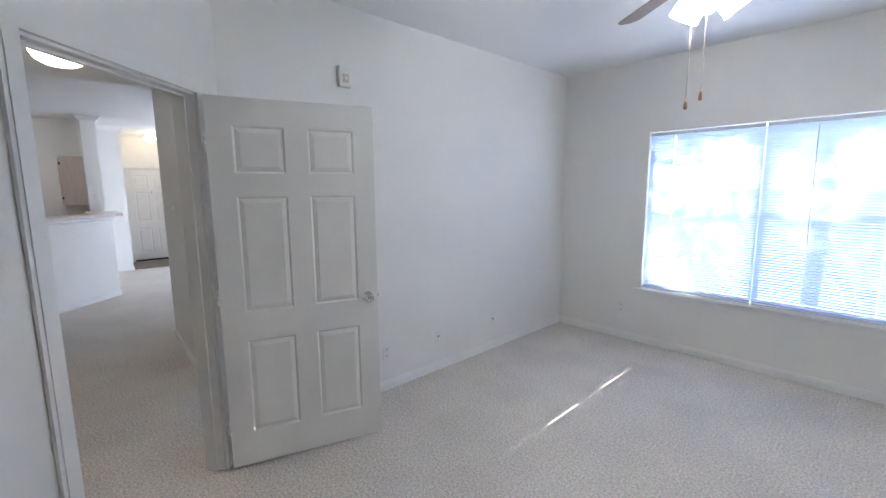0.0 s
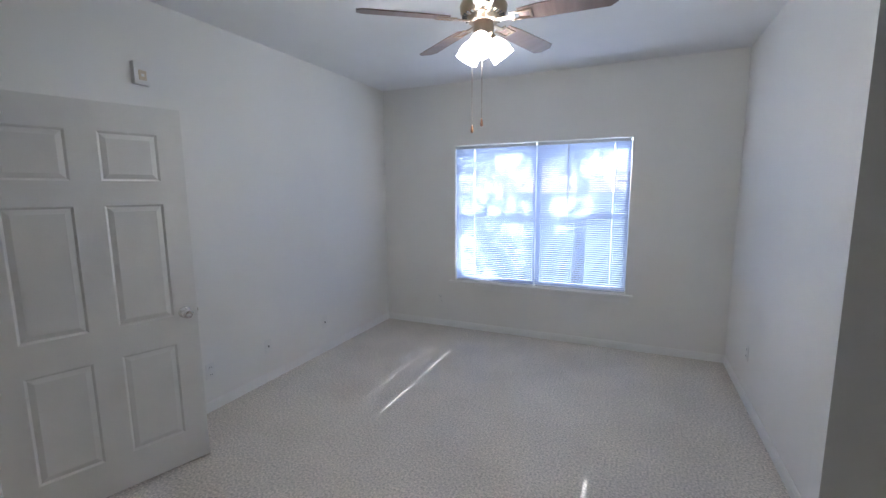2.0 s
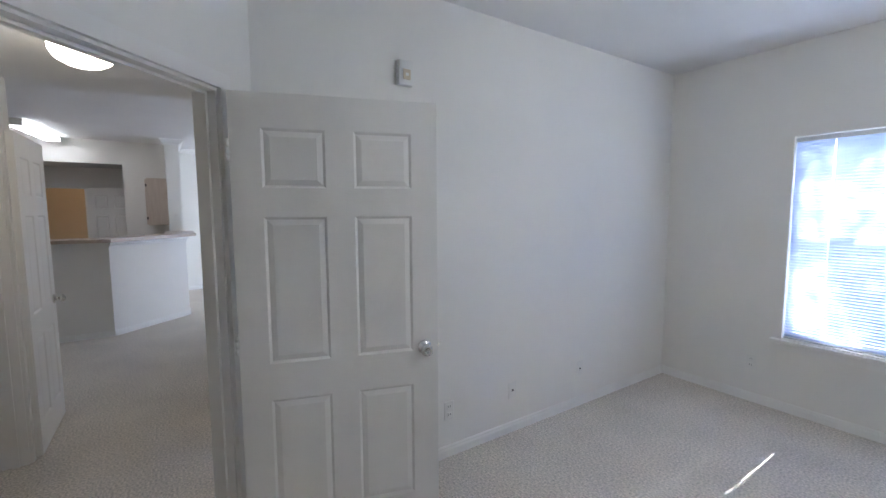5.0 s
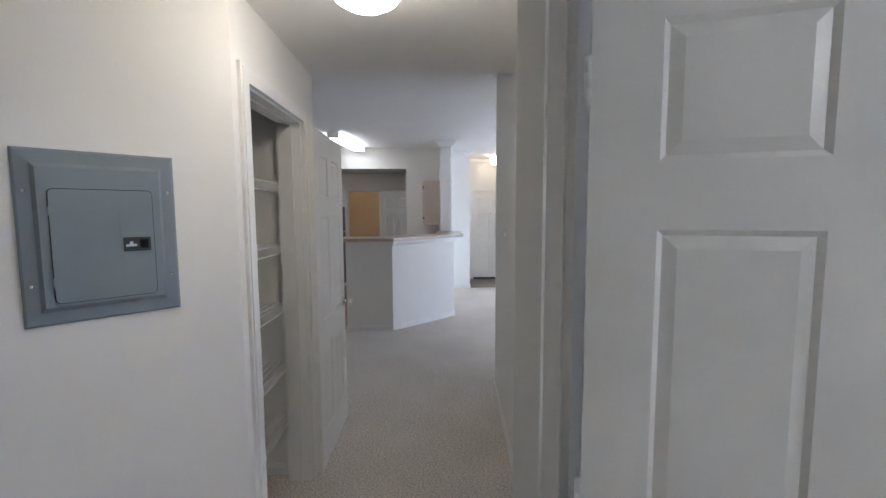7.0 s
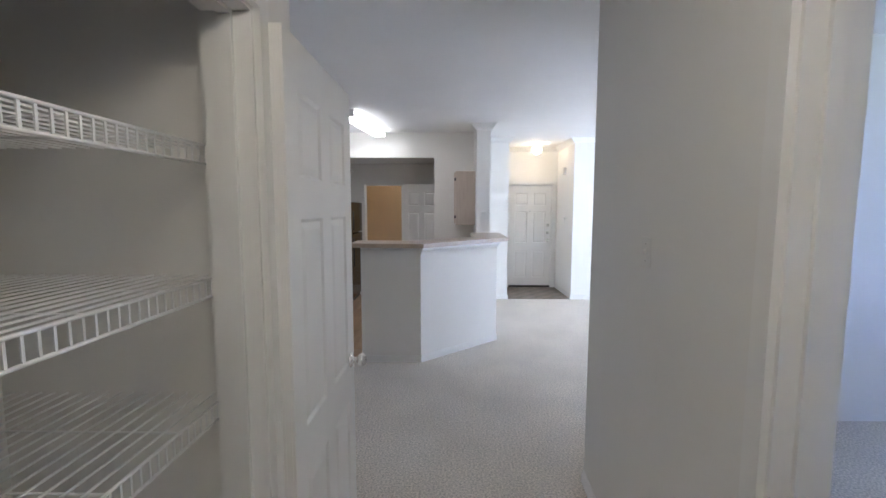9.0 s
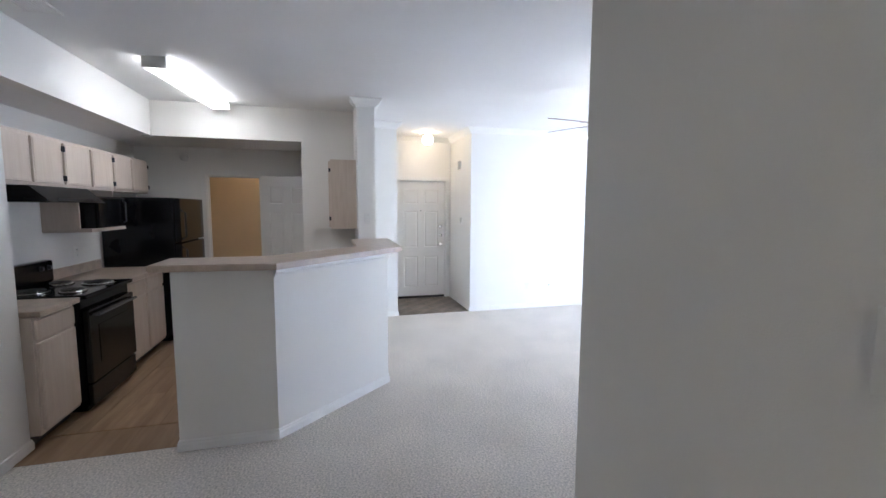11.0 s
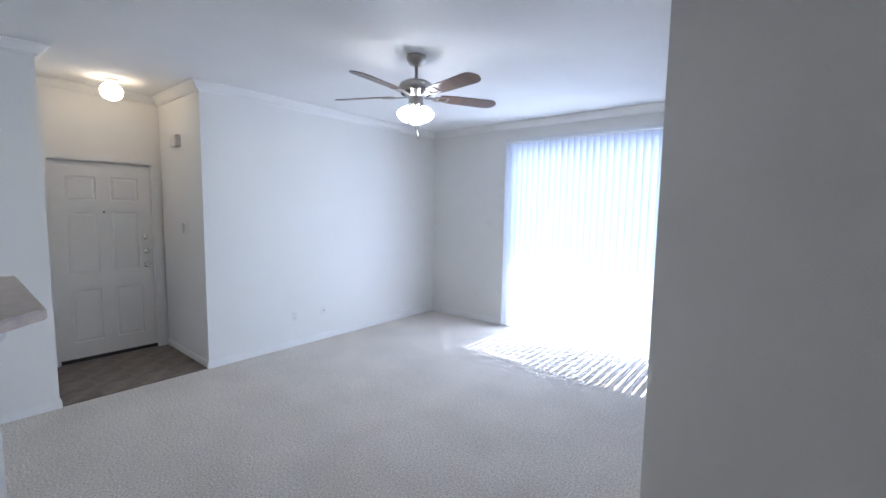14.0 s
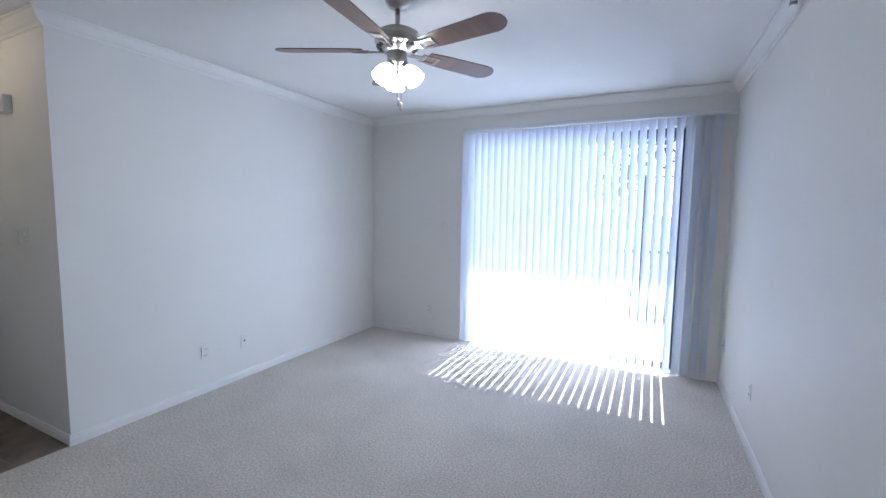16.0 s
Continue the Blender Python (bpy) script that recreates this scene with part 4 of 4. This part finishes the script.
fr = thing("refrigerator", pose(-9.80, -1.74, 0), "black top-freezer refrigerator beside the utility door", "refrigerator")
part("body", soft_box(-0.46, -0.37, 0.03, 0.45, 0.335, 1.67, 0.012), BLACK, fr)
part("kick_grille", boxes((-0.44, 0.30, 0.008, 0.43, 0.34, 0.09)), BLACK2, fr)
for z0, z1 in ((0.10, 1.15), (1.165, 1.665)):
    part("door", soft_box(-0.455, 0.337, z0, 0.445, 0.40, z1, 0.012), BLACK, fr)
part("handle", tube([(0.40, 0.40, 0.62), (0.40, 0.44, 0.65), (0.40, 0.44, 1.08), (0.40, 0.40, 1.11)], 0.012, 8), BLACK2, fr)
part("handle", tube([(0.40, 0.40, 1.20), (0.40, 0.44, 1.23), (0.40, 0.44, 1.50), (0.40, 0.40, 1.53)], 0.012, 8), BLACK2, fr)

edges = (-7.38, -7.80, -8.20, -8.62, -9.04, -9.46, -9.90)
for i, (b, a) in enumerate(zip(edges, edges[1:])):
    c = thing("upper_cabinet", pose(0, 0, 0), "pickled oak upper cabinet with one door", "cabinet", "kitchen upper cabinets")
    part("carcass", boxes((a + 0.0015, -2.128, 1.725, b - 0.0015, -1.84, 2.115)), CABINET, c)
    cabinet_door(c, a + 0.02, b - 0.02, 1.75, 2.09, -1.8395, (b - 0.014) if i % 2 == 0 else (a + 0.014))
c = thing("wall_cabinet", pose(0, 0, 0), "pickled oak wall cabinet beside the kitchen column", "cabinet")
part("carcass", boxes((-9.418, 0.31, 1.32, -9.0, 0.598, 2.11)), CABINET, c)
part("door", soft_box(-9.40, 0.288, 1.34, -9.01, 0.309, 2.09, 0.003), CABINET, c)
for z in (1.44, 1.99):
    part("hinge", boxes((-9.0, 0.29, z - 0.02, -8.992, 0.312, z + 0.02)), BRONZE, c, "dark exposed hinge")
hd = thing("range_hood", pose(-7.99, -1.80, 1.60), "black under-cabinet range hood", "range hood")
hb = prism([(-0.38, -0.32), (0.38, -0.32), (0.38, 0.18), (-0.38, 0.18)], 0.0, 0.12)
for v in hb.verts:
    if v.co.z > 0.1 and v.co.y > 0:
        v.co.y = 0.05
part("canopy", hb, BLACK, hd)
part("switch_strip", boxes((-0.3, 0.1805, 0.01, 0.3, 0.184, 0.03)), BLACK2, hd)
ms = thing("microwave_shelf", pose(-8.72, -1.80, 1.34), "pickled oak open shelf box under the upper cabinets", "shelf")
part("base", boxes((-0.32, -0.32, 0.0, 0.32, 0.05, 0.03)), CABINET, ms)
for x in (-0.32, 0.305):
    part("side", boxes((x, -0.32, 0.031, x + 0.015, -0.04, 0.384)), CABINET, ms)
mw = thing("microwave", pose(-8.72, -1.80, 1.372), "black countertop microwave on its shelf", "microwave")
part("body", soft_box(-0.27, -0.29, 0.0, 0.27, 0.06, 0.29, 0.006), BLACK, mw)
part("door", soft_box(-0.265, 0.0605, 0.01, 0.265, 0.085, 0.28, 0.006), BLACK, mw)
part("handle", tube([(-0.20, 0.085, 0.04), (-0.20, 0.11, 0.05), (-0.20, 0.11, 0.24), (-0.20, 0.085, 0.25)], 0.007, 8), BLACK2, mw)
wall_plate("outlet", (-8.9, -2.13, 1.12), 90, "outlet", "white duplex outlet above the kitchen worktop")
sd = thing("smoke_detector", pose(-10.34, -1.55, 2.22, 0, 90, 0), "small white detector high on the utility wall", "detector")
part("body", lathe([(0, 0), (0.05, 0), (0.05, 0.02), (0.035, 0.032), (0, 0.034)], 24), PLASTIC, sd)
av = thing("ceiling_vent", pose(-7.0, -1.35, 2.739), "white louvred ceiling air vent", "vent")
part("frame", boxes((-0.18, -0.10, -0.012, 0.18, -0.08, 0), (-0.18, 0.08, -0.012, 0.18, 0.10, 0), (-0.18, -0.08, -0.012, -0.16, 0.08, 0), (0.16, -0.08, -0.012, 0.18, 0.08, 0)), TRIM, av)
for i in range(7):
    part("slat", boxes((-0.16, -0.07 + i * 0.022, -0.010, 0.16, -0.058 + i * 0.022, -0.004)), TRIM, av)

# ---- outside ----
def tree(x, y, height, crown_r, leaves, seed, label, limbs=12, clump=0.36):
    rnd = random.Random(seed)
    t = thing("tree", pose(x, y, -0.22), label, "tree", "trees outside")
    part("trunk", tube([(0, 0, 0), (0.05, 0.04, height * 0.3), (-0.04, 0.08, height * 0.55), (0.02, 0.0, height * 0.8)], 0.11, 8), BARK, t)
    ends = []
    for i in range(limbs):
        a, el = rnd.uniform(0, 6.28), rnd.uniform(-0.2, 1.0)
        s = Vector((0, 0.05, height * rnd.uniform(0.4, 0.75)))
        e = s + Vector((math.cos(a) * math.cos(el), math.sin(a) * math.cos(el), math.sin(el))) * crown_r * rnd.uniform(0.6, 1.0)
        mid = (s + e) / 2 + Vector((rnd.uniform(-.2, .2), rnd.uniform(-.2, .2), 0.2))
        part("limb", tube([s, mid, e], 0.03, 6), BARK, t)
        ends += [mid, e, (mid + e) / 2]
    verts, faces = [], []
    for i in range(leaves):
        c = rnd.choice(ends) + Vector((rnd.gauss(0, 1), rnd.gauss(0, 1), rnd.gauss(0, 1))) * clump
        r = Euler((rnd.uniform(0, 6), rnd.uniform(0, 6), rnd.uniform(0, 6))).to_matrix()
        k = rnd.uniform(0.06, 0.11)
        b = len(verts)
        verts += [c + r @ Vector(q) * k for q in ((-1, 0, 0), (0, -0.5, 0.1), (1, 0, 0), (0, 0.5, 0.1))]
        faces.append((b, b + 1, b + 2, b + 3))
    me = bpy.data.meshes.new("crown")
    me.from_pydata([tuple(v) for v in verts], [], faces)
    me.materials.append(LEAF)
    part("crown", me, LEAF, t)
    return t


tree(-0.60, 8.3, 6.6, 2.0, 1900, 11, "leafy tree outside the bedroom window", 26, 0.15)
tree(-7.0, 14.0, 6.0, 2.4, 3000, 5, "leafy tree beyond the patio")

# ---- floor pieces ----
ul = thing("utility_light", pose(-10.9, -0.3, 2.74), "round lit dome on the utility room ceiling", "ceiling light")
part("base", lathe([(0, 0), (0.15, 0), (0.15, -0.02), (0, -0.025)], 28), TRIM, ul)
part("dome", lathe([(0.135, -0.024), (0.13, -0.05), (0.105, -0.085), (0.065, -0.108), (0, -0.119)], 28), DOME, ul, "glowing opal glass dome")
wf = tagged(part("floor_kitchen", prism([(-10.34, -2.128), (-7.15, -2.128), (-7.15, -1.61), (-6.96, -1.59), (-6.96, -0.66), (-7.01, -0.65), (-7.01, -0.12), (-7.70, 0.65), (-10.34, 0.57)], 0.0005, 0.002), PLANK), "warm oak plank kitchen floor", "floor", kind="structure")
plank_me = mesh_of("plank", soft_box(0, 0.0012, 0.0, 1.218, 0.1488, 0.006, 0.0012, 1), PLANK)
half_me = mesh_of("plank", soft_box(0, 0.0012, 0.0, 0.588, 0.1488, 0.006, 0.0012, 1), PLANK)
for r in range(17):
    y = -2.12 + r * 0.15
    x, first = -10.33, True
    while x < -6.99:
        use_half = first and r % 2 == 1
        ln = 0.59 if use_half else 1.22
        if x + ln > -6.95:
            ln, use_half = 0.59, True
            if x + ln > -6.94:
                break
        edge = -6.95 if y < -0.82 else (-7.02 if y < -0.27 else -7.02 - (y + 0.27) * 0.905)
        if y < 0.42 and x + ln < edge + 0.01 and not (y < -1.6 and x + ln > -7.15):
            part("plank", half_me if use_half else plank_me, PLANK, wf, m=pose(x, y, 0.002))
        x, first = x + ln, False
ef = tagged(part("floor_entry", boxes((-11.06, 1.222, 0.0005, -9.962, 2.318, 0.003)), GROUT), "dark brown square tiled entry floor", "floor", kind="structure")
tile_me = mesh_of("tile", soft_box(0.0025, 0.0025, 0.0, 0.2715, 0.2705, 0.005, 0.0015, 1), TILE)
for i in range(4):
    for j in range(4):
        part("tile", tile_me, TILE, ef, m=pose(-11.06 + i * 0.2745, 1.222 + j * 0.274, 0.002))
